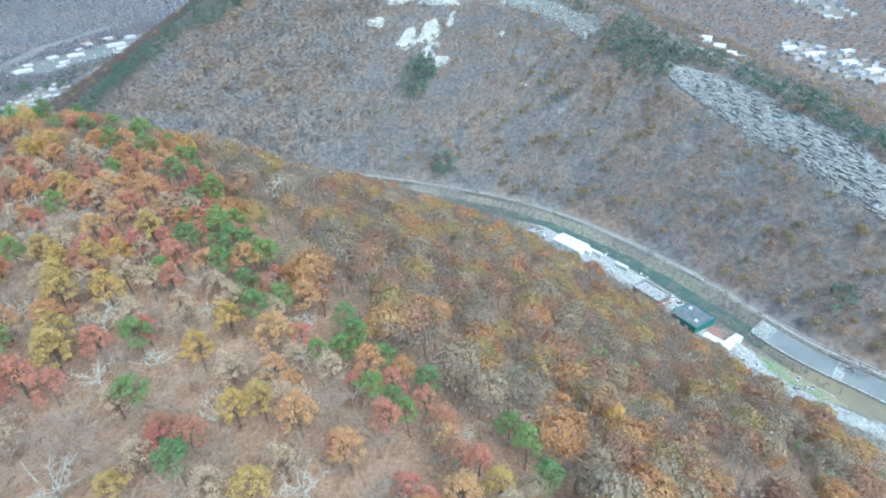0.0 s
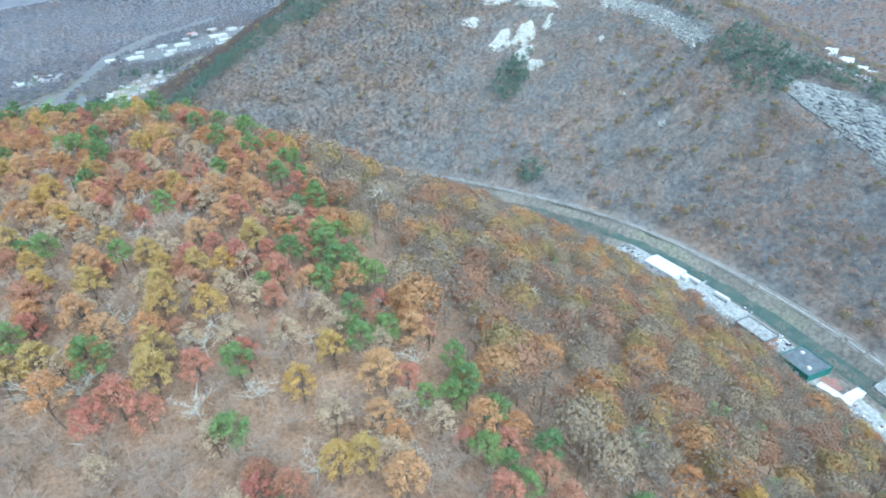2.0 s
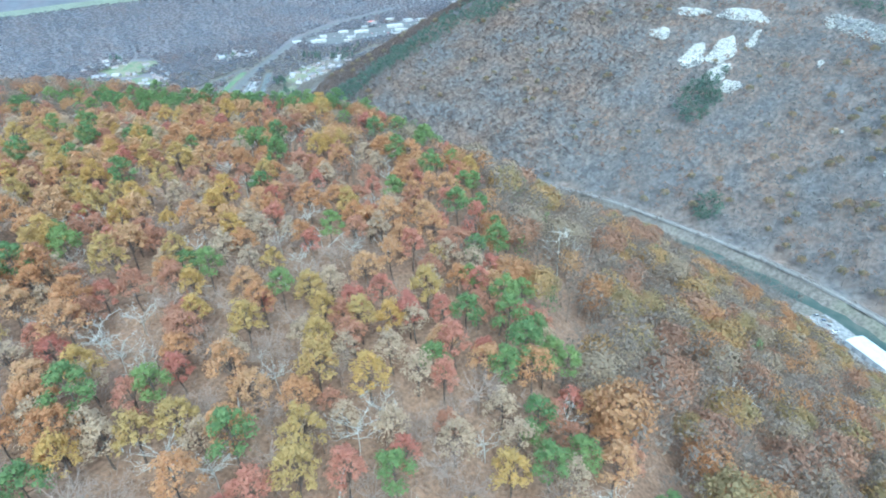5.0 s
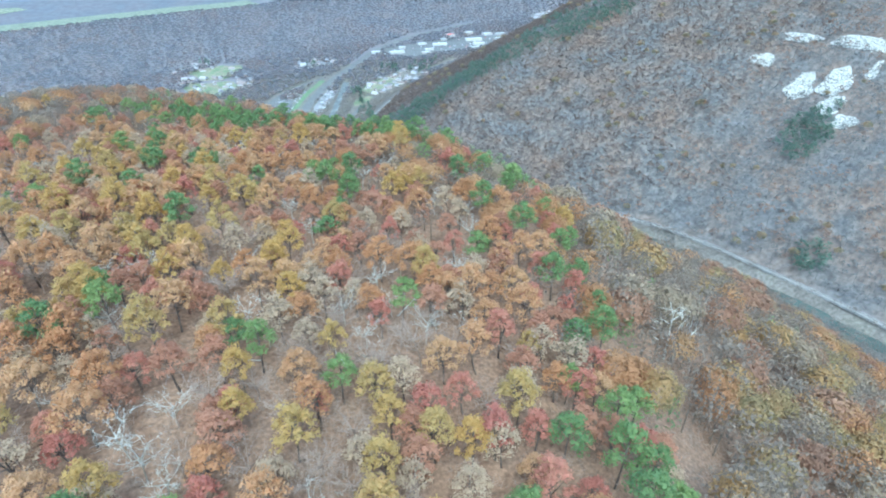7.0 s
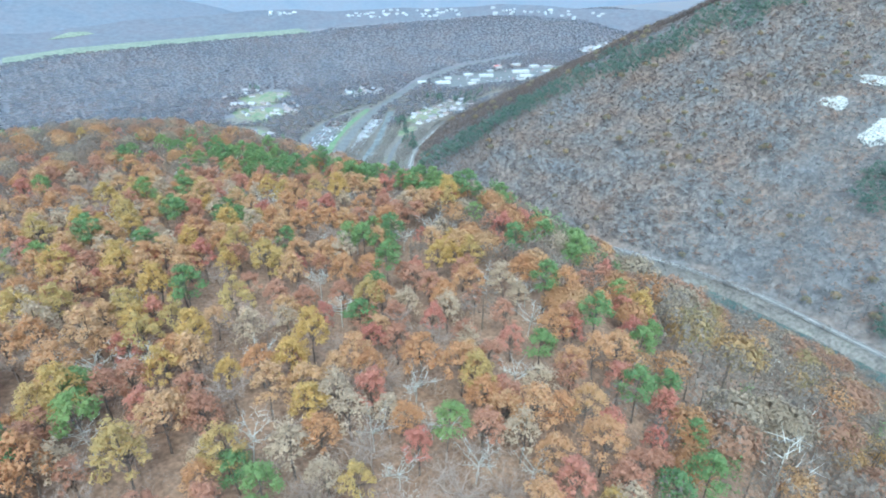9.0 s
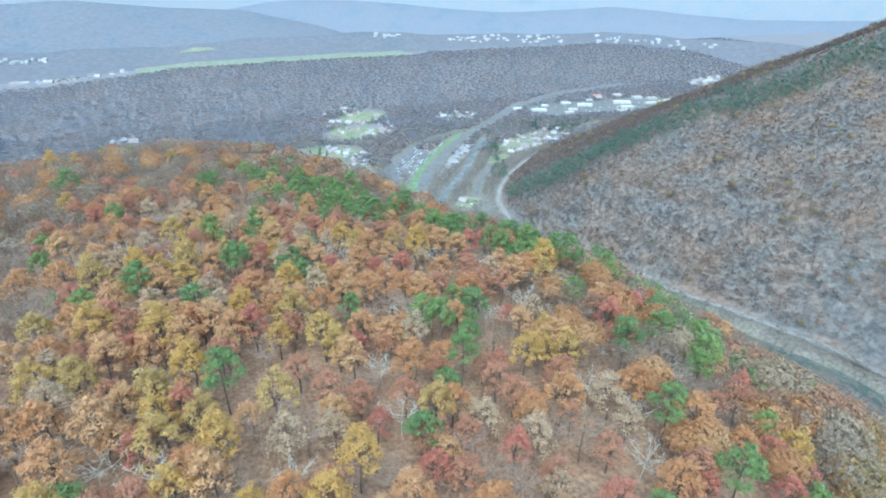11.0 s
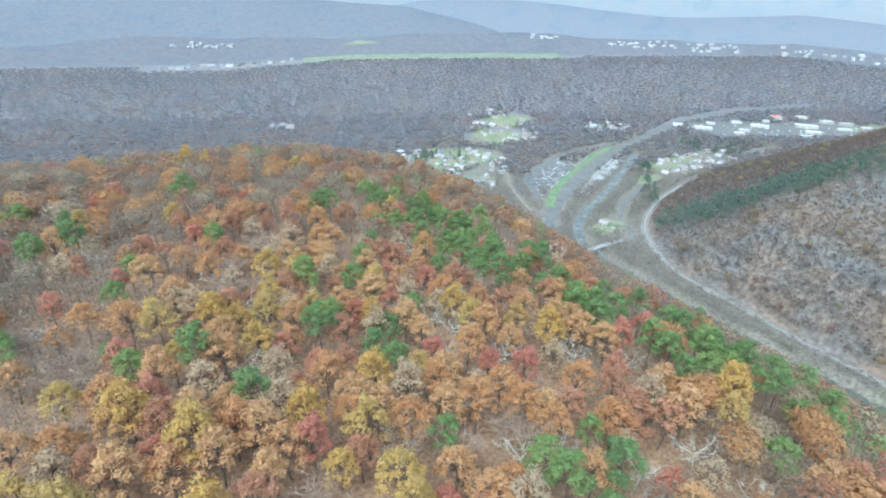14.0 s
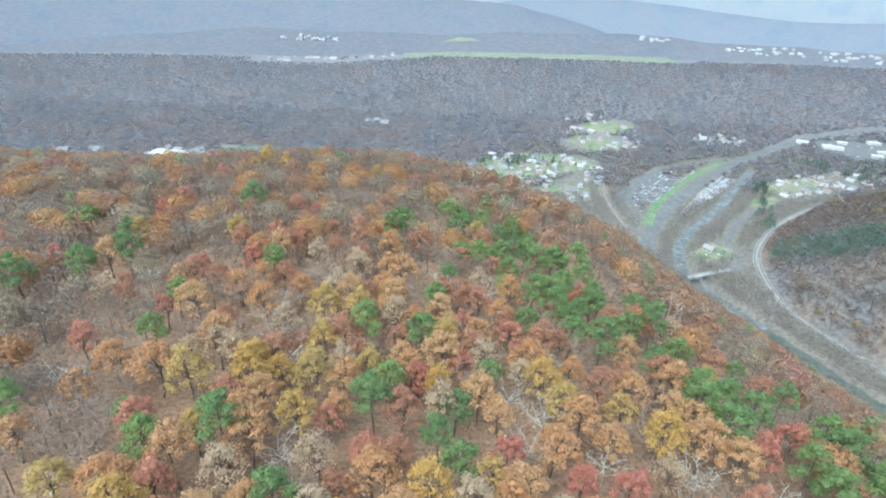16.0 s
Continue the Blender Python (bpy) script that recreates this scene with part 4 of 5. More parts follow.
def block_field(name, label, rows):
    """Many blocks as one mesh, each along its ledge."""
    vs, fs = [], []
    for k, (x, y, turn, u) in enumerate(rows):
        v, f_ = ledge_block(turn + rng.normal() * 3)
        vs.append(v + np.array([x, y, float(height(x, y)) + 0.9 + 1.2 * math.sin(u * 3)]))
        fs.append(f_ + 8 * k)
    tagged(new(name, np_mesh(name, np.concatenate(vs), np.concatenate(fs), ROCK)), label, "ledges", kind="stuff")


block_field("ledges", "pale broken ledges of the cliff band", [r for i, r in enumerate(ledges) if i not in single])
block_field("crag_ledges", "pale broken ledges of the upper crag", list(ledge_rows(UPPER_TOP, UPPER_FOOT, 13, 4.6)))
# scrub that clings to the ledges
spots = np.array([(x, y) for x, y, t_, u in ledges if rng.random() < 0.09])
join("ledge_shrubs", "small green and grey shrubs on the cliff ledges", FL, spots, M_PINE, (0.2, 0.4), 0.4)["category"] = "shrubs"


# ---- valley: roads and open ground ----
LAWN = GRASS
PAVED = material("worn_paving", [(0.25, 0.245, 0.235), (0.31, 0.305, 0.295)], 14, 0.9, fine=2.5)
CONCRETE = material("concrete", [(0.25, 0.25, 0.245), (0.33, 0.33, 0.32)], 8, 0.9, 0.05, fine=2)
DIRT = material("brown_dirt", [(0.2, 0.16, 0.132), (0.27, 0.22, 0.188)], 8, 1.0, fine=1.5)
HAY = material("mown_field", [(0.185, 0.2, 0.145), (0.22, 0.235, 0.17)], 60, 1.0, fine=9)
CLEAR = []


def road(name, line, half, mat, label, z=None, lift=0.3):
    CLEAR.append((line, half + 5))
    return tagged(ribbon(name, line, half, half, z, mat, lift, across=2, wiggle=0.4), label, name.replace("_", " "), kind="structure")


def open_ground(name, cx, cy, rx, ry, mat, label, turn=0.0, lift=0.35):
    CLEAR.append(([(cx - math.cos(turn) * rx * 0.6, cy - math.sin(turn) * rx * 0.6), (cx + math.cos(turn) * rx * 0.6, cy + math.sin(turn) * rx * 0.6)], ry * 0.8))
    return tagged(patch(name, cx, cy, rx, ry, mat, lift, turn), label, name.replace("_", " "), kind="structure")


CLEAR += [(RAIL, 6), (RIVER, 9), ([(-860, 1690), (-460, 1715)], 50)]
SOUTH = [(122, -205), (104, -232), (84, -268), (56, -306), (20, -346), (-18, -380), (-46, -418), (-68, -470), (-110, -545)]
road("gravel_yard", SOUTH, 12, PAVED, "worn gravel yard and access road by the creek")
open_ground("lawn", -42, -428, 30, 6, LAWN, "green grass strip beside the creek", math.radians(55), 0.6)
HIGHWAY = [(-30, 540), (-17, 578), (30, 656), (109, 762), (229, 896), (368, 1009), (475, 1091), (640, 1150), (900, 1190)]
road("highway", HIGHWAY, 9, ASPHALT, "pale four-lane highway through the valley")
SIDE_ROAD = [(-14, 640), (-9, 700), (2, 735), (36, 796), (88, 853), (155, 899), (243, 935)]
road("side_road", SIDE_ROAD, 4, ASPHALT, "grey side road past the car yard", lift=0.5)
road("dirt_track", [(-30, 560), (-42, 615), (-42, 711), (-28, 772)], 2.2, DIRT, "brown dirt track along the wooded foot")
road("valley_road", [(52, 489), (78, 505), (70, 545), (100, 600), (170, 680), (270, 755), (420, 830), (560, 880)], 4, ASPHALT, "narrow grey road beside the railway")
open_ground("car_yard", 40, 758, 108, 29, ASPHALT, "paved car yard full of parked cars", math.radians(52), 0.4)
open_ground("roadside_yard", 145, 762, 108, 13, PAVED, "paved yard between highway and creek", math.radians(50), 0.4)
MOWN = material("mown_verge", [(0.12, 0.18, 0.095), (0.15, 0.21, 0.11), (0.19, 0.215, 0.13)], 14, 1.0, fine=2)
VERGE = [(-7, 608), (14, 660), (62, 735), (133, 824), (222, 912)]
road("grass_verge", VERGE, 6, MOWN, "bright green grass verge along the highway", lift=0.6)
open_ground("farmyard", 50, 535, 30, 19, LAWN, "green grass yard round a white house", math.radians(40))
open_ground("lawn", 205, 715, 34, 14, LAWN, "green lawn beside the village", math.radians(35))
open_ground("lawn", -120, 905, 40, 18, LAWN, "green lawns among the houses")
open_ground("lawn", -135, 842, 105, 62, LAWN, "green lawns between the village houses", 0.35)
CLEAR.append(([(-215, 815), (-60, 870)], 52))
open_ground("village_ground", -75, 780, 40, 22, FLATS, "worn ground between the houses", 0.6, 0.5)
open_ground("lawn", -105, 735, 50, 22, LAWN, "green lawns at the village edge", 0.2, 0.6)
open_ground("lawn", 12, 1000, 48, 60, LAWN, "green sloping meadow among houses", 0.4)
open_ground("lawn", 60, 1110, 60, 45, LAWN, "green lawns of the hillside hamlet", 0.5)
open_ground("lawn", -640, 885, 70, 14, LAWN, "green grass by the distant houses")
open_ground("lawn", -960, 800, 90, 22, LAWN, "green grass by the distant houses")
open_ground("shopping_lot", 690, 1012, 270, 72, ASPHALT, "wide paved lot of the shopping centre", math.radians(-4), 0.6)
open_ground("lawn", 960, 1015, 130, 20, LAWN, "green field beside the shopping centre", 0.0, 0.8)
open_ground("lawn", 300, 800, 70, 26, LAWN, "green lawns of the creekside village", 0.45, 0.5)
open_ground("village_ground", 330, 795, 120, 42, FLATS, "open ground of the creekside village", math.radians(30))
open_ground("village_ground", 1215, 1150, 90, 34, FLATS, "open ground of the far hamlet", 0.1)
open_ground("town_ground", 900, -640, 165, 60, FLATS, "pale open ground of the town beyond", math.radians(20))
open_ground("town_ground", 1400, -720, 120, 50, FLATS, "open ground of the further town", 0.0)
road("hay_field", [(-435, 1752), (-200, 1758), (100, 1760), (420, 1752)], 66, HAY, "long pale green field on the plateau edge", lift=1.5)
open_ground("hill_yard", 470, -392, 60, 22, PAVED, "paved ground behind the cliff", math.radians(-22))


# ---- buildings ----
def prism(rings):
    """A closed solid from rings of equal count, bottom to top."""
    n = len(rings[0])
    verts = [v for r in rings for v in r]
    faces = [tuple(range(n))[::-1]]
    for k in range(len(rings) - 1):
        faces += [(k * n + i, k * n + (i + 1) % n, (k + 1) * n + (i + 1) % n, (k + 1) * n + i) for i in range(n)]
    faces.append(tuple(range((len(rings) - 1) * n, len(rings) * n)))
    return verts, faces


def rect(w, l, z, dx=0.0, dy=0.0):
    return [(dx - w / 2, dy - l / 2, z), (dx + w / 2, dy - l / 2, z), (dx + w / 2, dy + l / 2, z), (dx - w / 2, dy + l / 2, z)]


def part(name, solid, mat, parent, label=""):
    o = new(name, mesh(name, *solid, mat))
    o.parent = parent
    if label:
        tagged(o, label)
    return o


def box(w, l, z0, z1, dx=0.0, dy=0.0):
    return prism([rect(w, l, z0, dx, dy), rect(w, l, z1, dx, dy)])


SIDING = material("house_siding", [(0.48, 0.48, 0.48), (0.54, 0.53, 0.5), (0.4, 0.36, 0.3), (0.5, 0.5, 0.5), (0.3, 0.17, 0.13)], 3, 0.8, objects=0.85)
SHINGLE = material("house_shingles", [(0.27, 0.27, 0.285), (0.15, 0.14, 0.14), (0.38, 0.38, 0.4), (0.22, 0.17, 0.15), (0.48, 0.48, 0.5)], 3, 0.85, objects=0.85)
GLASS = material("window_glass", [(0.04, 0.05, 0.06), (0.07, 0.08, 0.09)], 2, 0.1)
BRICK = material("brick_wall", [(0.22, 0.12, 0.1), (0.3, 0.17, 0.14)], 1.5, 0.9, fine=0.4)
DARK_ROOF = material("dark_roofing", [(0.09, 0.1, 0.11), (0.15, 0.16, 0.17)], 5, 0.9, fine=1)
TEAL = material("green_metal", [(0.03, 0.13, 0.115), (0.05, 0.17, 0.15)], 4, 0.5, objects=0.2)
GREY_METAL = material("grey_sheet_metal", [(0.36, 0.38, 0.4), (0.46, 0.48, 0.5)], 4, 0.5, metal=0.2)
RED_ROOF = material("red_roofing", [(0.5, 0.1, 0.08), (0.58, 0.14, 0.1)], 5, 0.7)
CHROME = material("white_paint", [(0.6, 0.61, 0.62), (0.68, 0.68, 0.68)], 3, 0.4)
TYRE = material("tyre_rubber", [(0.02, 0.02, 0.02), (0.035, 0.035, 0.035)], 0.5, 0.9)


def house(w, l, h, detail=True):
    t = new("house")
    wall = part("wall", box(w, l, -0.6, h), SIDING, t)
    r = h + w * 0.36
    o = 0.5
    v = [(-w / 2 - o, -l / 2 - o, h - 0.2), (w / 2 + o, -l / 2 - o, h - 0.2), (0, -l / 2 - o, r), (-w / 2 - o, l / 2 + o, h - 0.2), (w / 2 + o, l / 2 + o, h - 0.2), (0, l / 2 + o, r)]
    roof = part("roof", (v, [(0, 1, 2), (5, 4, 3), (0, 3, 4, 1), (1, 4, 5, 2), (2, 5, 3, 0)]), SHINGLE, t)
    if detail:
        part("chimney", box(0.9, 0.9, h, r + 1.0, w * 0.18, l * 0.2), BRICK, roof)
        part("door", box(1.1, 0.12, 0, 2.1, 0.6, -l / 2 - 0.04), DARK_ROOF, wall)
        for x in (-w * 0.28, w * 0.3):
            part("window", box(1.3, 0.12, 1.0, 2.4, x, -l / 2 - 0.04), GLASS, wall)
        for y in (-l * 0.25, l * 0.22):
            for s in (-1, 1):
                part("window", box(0.12, 1.5, 1.0, 2.4, s * (w / 2 + 0.04), y), GLASS, wall)
    return t


def settle(model, x, y, turn, label, cat, group, size=1.0, z=None):
    o = copy_thing(model, pose(x, y, float(height(x, y)) + 0.4 if z is None else z, 0, 0, turn) @ Matrix.Scale(size, 4))
    return tagged(o, label, cat, group)


HOMES = [house(8, 11, 3.2), house(9, 14, 3.4), house(7.5, 9, 5.2)]
FAR_HOMES = [house(9, 13, 3.4, False), house(10, 17, 3.2, False)]
for m in HOMES + FAR_HOMES:
    tagged(m, "small gabled house on a valley lot", "house", "houses in the valley")
homes_at = [(-60, 865), (-125, 858), (-95, 845), (-200, 900), (20, 1075)]
for m, (x, y) in zip(HOMES + FAR_HOMES, homes_at):
    m.matrix_basis = pose(x, y, float(height(x, y)) + 0.4, 0, 0, rng.uniform(0, 180))
HOUSE_AT = []
HAMLETS = [(-138, 815, 128, 98, 64, 0.35, FAR_HOMES, 0.8), (45, 1075, 85, 115, 30, 0.0, FAR_HOMES, 0.8), (280, 1055, 60, 28, 14, 0.0, FAR_HOMES, 0.9),
           (335, 800, 125, 44, 36, 0.45, FAR_HOMES, 0.8), (-800, 815, 230, 40, 22, 0.1, FAR_HOMES, 1.1), (1215, 1150, 90, 34, 26, 0.1, FAR_HOMES, 1.1),
           (-436, 1090, 25, 10, 3, 0.0, FAR_HOMES, 1.2), (-660, 1745, 210, 18, 16, 0.2, FAR_HOMES, 1.3), (890, -640, 165, 62, 60, 0.35, FAR_HOMES, 0.9),
           (1400, -720, 150, 70, 18, 0.0, FAR_HOMES, 1.2), (-85, 700, 22, 30, 5, 0.0, HOMES, 0.9)]
for cx, cy, rx, ry, n, turn, models, size in HAMLETS:
    done, tries = [], 0
    while len(done) < n and tries < 900:
        tries += 1
        u, v = rng.uniform(-1, 1, 2)
        if u * u + v * v > 1:
            continue
        x = cx + u * rx * math.cos(turn) - v * ry * math.sin(turn)
        y = cy + u * rx * math.sin(turn) + v * ry * math.cos(turn)
        if any(math.hypot(x - a, y - b_) < 15 * size for a, b_ in done + homes_at):
            continue
        if min(along(np.array([x]), np.array([y]), line)[0][0] for line in (HIGHWAY, RIVER, RAIL)) < 20:
            continue
        done.append((x, y))
        HOUSE_AT.append((x, y))
        settle(models[rng.integers(len(models))], x, y, math.degrees(turn) + rng.choice([0, 90]) + rng.normal() * 14, "small gabled house on a valley lot", "house", "houses in the valley", size * rng.uniform(0.85, 1.15))
        CLEAR.append(([(x, y), (x + 1, y)], 9 * size))


def hall(name, w, l, h, wall, roof, label, cat, x, y, turn, trim=None, vents=0, doors=2, sunk=False):
    """A flat-roofed building with a parapet, roof units and doors."""
    t = tagged(new(name), label, cat)
    body = part("wall", box(w, l, -1.0, h), wall, t)
    top = part("roof", box(w - 0.8, l - 0.8, h, h + (0.15 if not sunk else 0.05)), roof, t)
    edge = trim or wall
    for s in (-1, 1):
        part("parapet", box(0.5, l + 0.3, h - 0.6, h + 0.7, s * w / 2), edge, body)
        part("parapet", box(w - 0.5, 0.5, h - 0.6, h + 0.7, 0, s * l / 2), edge, body)
    for i in range(vents):
        part("roof_unit", prism([rect(2.4, 2.4, h + 0.1, (i % 2 - 0.5) * w * 0.4, (i / max(1, vents - 1) - 0.5) * l * 0.55), rect(1.9, 1.9, h + 1.4, (i % 2 - 0.5) * w * 0.4, (i / max(1, vents - 1) - 0.5) * l * 0.55)]), CHROME, top)
    for i in range(doors):
        part("door", box(0.15, 3.2, 0, 3.2, -w / 2 - 0.05, (i - (doors - 1) / 2) * l / (doors + 1)), GREY_METAL, body)
    t.matrix_basis = pose(x, y, float(height(x, y)) + 0.3, 0, 0, turn)
    CLEAR.append(([(x - 1, y), (x + 1, y)], max(w, l) * 0.6))
    return t


def low_pitched(name, w, l, h, wall, roof, label, cat, x, y, turn):
    t = tagged(new(name), label, cat)
    part("wall", box(w, l, -1.0, h), wall, t)
    o, r = 0.6, h + w * 0.07
    v = [(-w / 2 - o, -l / 2 - o, h), (w / 2 + o, -l / 2 - o, h), (0, -l / 2 - o, r), (-w / 2 - o, l / 2 + o, h), (w / 2 + o, l / 2 + o, h), (0, l / 2 + o, r)]
    part("roof", (v, [(0, 1, 2), (5, 4, 3), (0, 3, 4, 1), (1, 4, 5, 2), (2, 5, 3, 0)]), roof, t)
    part("annex", box(w * 0.45, 6, -1.0, h * 0.8, w * 0.2, -l / 2 - 3.4), roof, t)
    for i in range(3):
        part("door", box(0.15, 3.4, 0, 3.4, -w / 2 - 0.05, (i - 1) * l * 0.27), GREY_METAL, t)
    t.matrix_basis = pose(x, y, float(height(x, y)) + 0.3, 0, 0, turn)
    return t


low_pitched("warehouse", 16, 33, 5.2, CHROME, WHITE, "long white-roofed warehouse by the creek", "warehouse", 95, -250, -31)
hall("workshop", 15, 27, 4.6, BRICK, PAVED, "low brick workshop with a dark parapet roof", "workshop", 32, -327, -38, DARK_ROOF, 0, 3, True)
hall("store", 23, 24, 6.0, TEAL, DARK_ROOF, "square dark-roofed store with green metal walls", "store", 6, -359, -42, TEAL, 2, 2)
hall("office", 5.5, 21, 3.4, CHROME, CHROME, "long narrow white-roofed office building", "office", -18, -376, -33, CHROME, 0, 3)
hall("office", 5.5, 15, 3.4, CHROME, CHROME, "short white-roofed wing of the offices", "office", -13, -388, 52, CHROME, 0, 1)
tagged(patch("brick_terrace", -4, -376, 7, 6, BRICK, 0.6, 0.6), "red brick terrace by the offices", "terrace", kind="structure")
for x, y, w, l, h, roof, turn in ((735, 1100, 26, 48, 7, RED_ROOF, 92), (800, 1092, 22, 44, 7, WHITE, 85), (500, 1030, 22, 70, 6, WHITE, 70), (650, 1040, 24, 70, 6, WHITE, 60),
                                  (765, 1030, 30, 85, 7, WHITE, 62), (745, 985, 20, 60, 6, WHITE, 66), (880, 1040, 20, 50, 6, GREY_METAL, 80), (590, 1010, 18, 40, 5, WHITE, 75),
                                  (455, 1060, 18, 40, 5, CHROME, 60), (840, 1000, 16, 60, 5, WHITE, 78), (690, 1075, 16, 36, 5, GREY_METAL, 88), (540, 1065, 18, 34, 5, WHITE, 72), (610, 1070, 20, 46, 5, WHITE, 84),
                                  (560, 985, 16, 40, 5, WHITE, 66), (845, 1060, 22, 52, 6, WHITE, 88), (905, 1005, 16, 44, 5, CHROME, 80), (700, 955, 18, 44, 5, GREY_METAL, 70)):
    hall("shop", w * 0.62, l * 0.55, h * 0.8, SIDING, roof, "flat-roofed shop on the shopping centre's lot" if roof is not RED_ROOF else "red-roofed shop behind the paved lot", "shop", x, y, turn, None, 2, 2)["group"] = "shops of the shopping centre"
hall("warehouse", 26, 62, 6, CHROME, WHITE, "long white-roofed warehouse in the valley", "warehouse", -752, 822, 82, None, 0, 2)
hall("warehouse", 20, 34, 5, CHROME, WHITE, "pale-roofed shed in the valley", "warehouse", -950, 790, 75, None, 0, 2)
for x, y, l, turn in BLOCKS:
    hall("hilltop_block", 13, l, 6, CHROME, WHITE, "white flat-roofed block behind the cliff", "building", x, y, turn, None, 1, 2)["group"] = "blocks behind the cliff"
for x, y, l, turn in ((870, -660, 34, 30), (930, -615, 42, 25), (820, -690, 30, 35), (980, -580, 30, 20), (960, -680, 26, 30)):
    hall("town_hall", 14, l, 6, CHROME, WHITE, "large pale-roofed building of the town", "building", x, y, turn, None, 2, 2)["group"] = "large town buildings"
white_house = house(9, 13, 4)
white_house.matrix_basis = pose(46, 540, float(height(46, 540)) + 0.5, 0, 0, 35)
tagged(white_house, "white farmhouse on a green yard", "house")

# ---- bridge ----
bridge = tagged(new("road_bridge"), "concrete road bridge over the creek", "bridge")
deck = part("deck", box(64, 7, 4.6, 5.6), CONCRETE, bridge)
for s in (-1, 1):
    part("parapet", box(64, 0.4, 5.6, 6.6, 0, s * 3.3), CONCRETE, deck)
for x in (-14, 14):
    part("pier", prism([rect(2.4, 8, -3, x), rect(1.6, 7, 4.6, x)]), CONCRETE, bridge)
bridge.matrix_basis = pose(20, 476, 0.3, 0, 0, 22)
SLATE = material("slate_paving", [(0.17, 0.178, 0.183), (0.22, 0.225, 0.228)], 12, 0.9)
bank_line = [p for p in resample(RAIL, 6) if -545 < p.y < -415]
verts, faces, kerb, kfaces = [], [], [], []
for i, p in enumerate(bank_line):
    t = (bank_line[min(i + 1, len(bank_line) - 1)] - bank_line[max(i - 1, 0)]).normalized()
    nrm = Vector((-t.y, t.x))
    for d_, zz in ((6.5, 7.3), (8.0, 7.2), (19.0, 1.6), (19.6, 1.6), (19.6, -1.5)):
        q = p + nrm * d_
        verts.append((q.x, q.y, zz))
    for d_, zz in ((19.2, 2.1), (20.4, 2.1), (20.4, -1.5)):
        q = p + nrm * d_
        kerb.append((q.x, q.y, zz))
for i in range(len(bank_line) - 1):
    faces += [(i * 5 + k, i * 5 + k + 1, (i + 1) * 5 + k + 1, (i + 1) * 5 + k) for k in range(4)]
    kfaces += [(i * 3 + k, i * 3 + k + 1, (i + 1) * 3 + k + 1, (i + 1) * 3 + k) for k in range(2)]
slope = tagged(new("embankment", mesh("embankment", verts, faces, SLATE)), "sloping slate-grey paved embankment under the railway", "embankment", kind="structure")
part("kerb", (kerb, kfaces), CONCRETE, slope)
# pale ramps across the bank
for y0, y1 in ((-427, -415), (-466, -459)):
    rows = [p for p in resample(RAIL, 2) if y0 < p.y < y1]
    verts, faces = [], []
    for i, p in enumerate(rows):
        t = (rows[min(i + 1, len(rows) - 1)] - rows[max(i - 1, 0)]).normalized()
        for d_, zz in ((6.6, 7.36), (8.0, 7.27), (19.0, 1.68)):
            verts.append((p.x - t.y * d_, p.y + t.x * d_, zz))
        if i:
            faces += [(i * 3 - 3 + k, i * 3 - 2 + k, i * 3 + 1 + k, i * 3 + k) for k in range(2)]
    part("ramp", (verts, faces), CONCRETE, slope, "pale concrete ramp down the bank")
MUD = material("brown_pool_water", [(0.13, 0.13, 0.1), (0.18, 0.155, 0.105), (0.21, 0.172, 0.11)], 22, 0.3, 0.02)
pool = [(p.x, p.y) for p in resample(RIVER, 8) if p.y < -414]
tagged(ribbon("water", pool, 19, 19, 0.12, MUD, across=2, wiggle=2), "muddy brown pool of the dammed creek", "river", kind="structure")

# ---- vehicles ----
PAINT = material("car_paint", [(0.75, 0.75, 0.76), (0.7, 0.7, 0.72), (0.05, 0.05, 0.06), (0.3, 0.31, 0.33), (0.22, 0.06, 0.06), (0.78, 0.78, 0.78), (0.08, 0.12, 0.25)], 9, 0.35, objects=0.97)


def wheel(parent, x, y, r=0.34):
    ring = lambda s: [(x + s, y + r * math.cos(a), r + r * math.sin(a)) for a in [2 * math.pi * i / 10 for i in range(10)]]
    part("wheel", prism([ring(-0.11), ring(0.11)]), TYRE, parent)


def car(l=4.6, h=1.5, wheels=True):
    t = new("car")
    part("body", prism([rect(1.75, l - 0.3, 0.3), rect(1.85, l, 0.55), rect(1.8, l - 0.1, 0.9), rect(1.6, l - 0.5, 1.0)]), PAINT, t)
    part("cabin", prism([rect(1.6, l * 0.58, 1.0, 0, -0.2), rect(1.3, l * 0.38, h, 0, -0.2)]), GLASS, t)
    part("roof", prism([rect(1.32, l * 0.39, h - 0.04, 0, -0.2), rect(1.2, l * 0.34, h + 0.04, 0, -0.2)]), PAINT, t)
    for x in (-0.8, 0.8) if wheels else ():
        for y in (-l * 0.3, l * 0.31):
            wheel(t, x, y)
    return t


CARS = [car(), car(5.2, 1.8)]
FAR_CARS = [car(4.6, 1.5, False), car(5.2, 1.8, False)]
for i, m in enumerate(FAR_CARS):
    tagged(m, "parked car in the valley yards", "car", "parked cars")
    m.matrix_basis = pose(60 + 4 * i, 745, float(height(60 + 4 * i, 745)) + 0.5, 0, 0, 53)
tagged(CARS[0], "parked car in the valley yards", "car", "parked cars")
tagged(CARS[1], "parked van in the valley yards", "car", "parked cars")
CARS[0].matrix_basis = pose(62, -318, float(height(62, -318)) + 0.35, 0, 0, 30)
CARS[1].matrix_basis = pose(58, -322, float(height(58, -322)) + 0.35, 0, 0, 30)


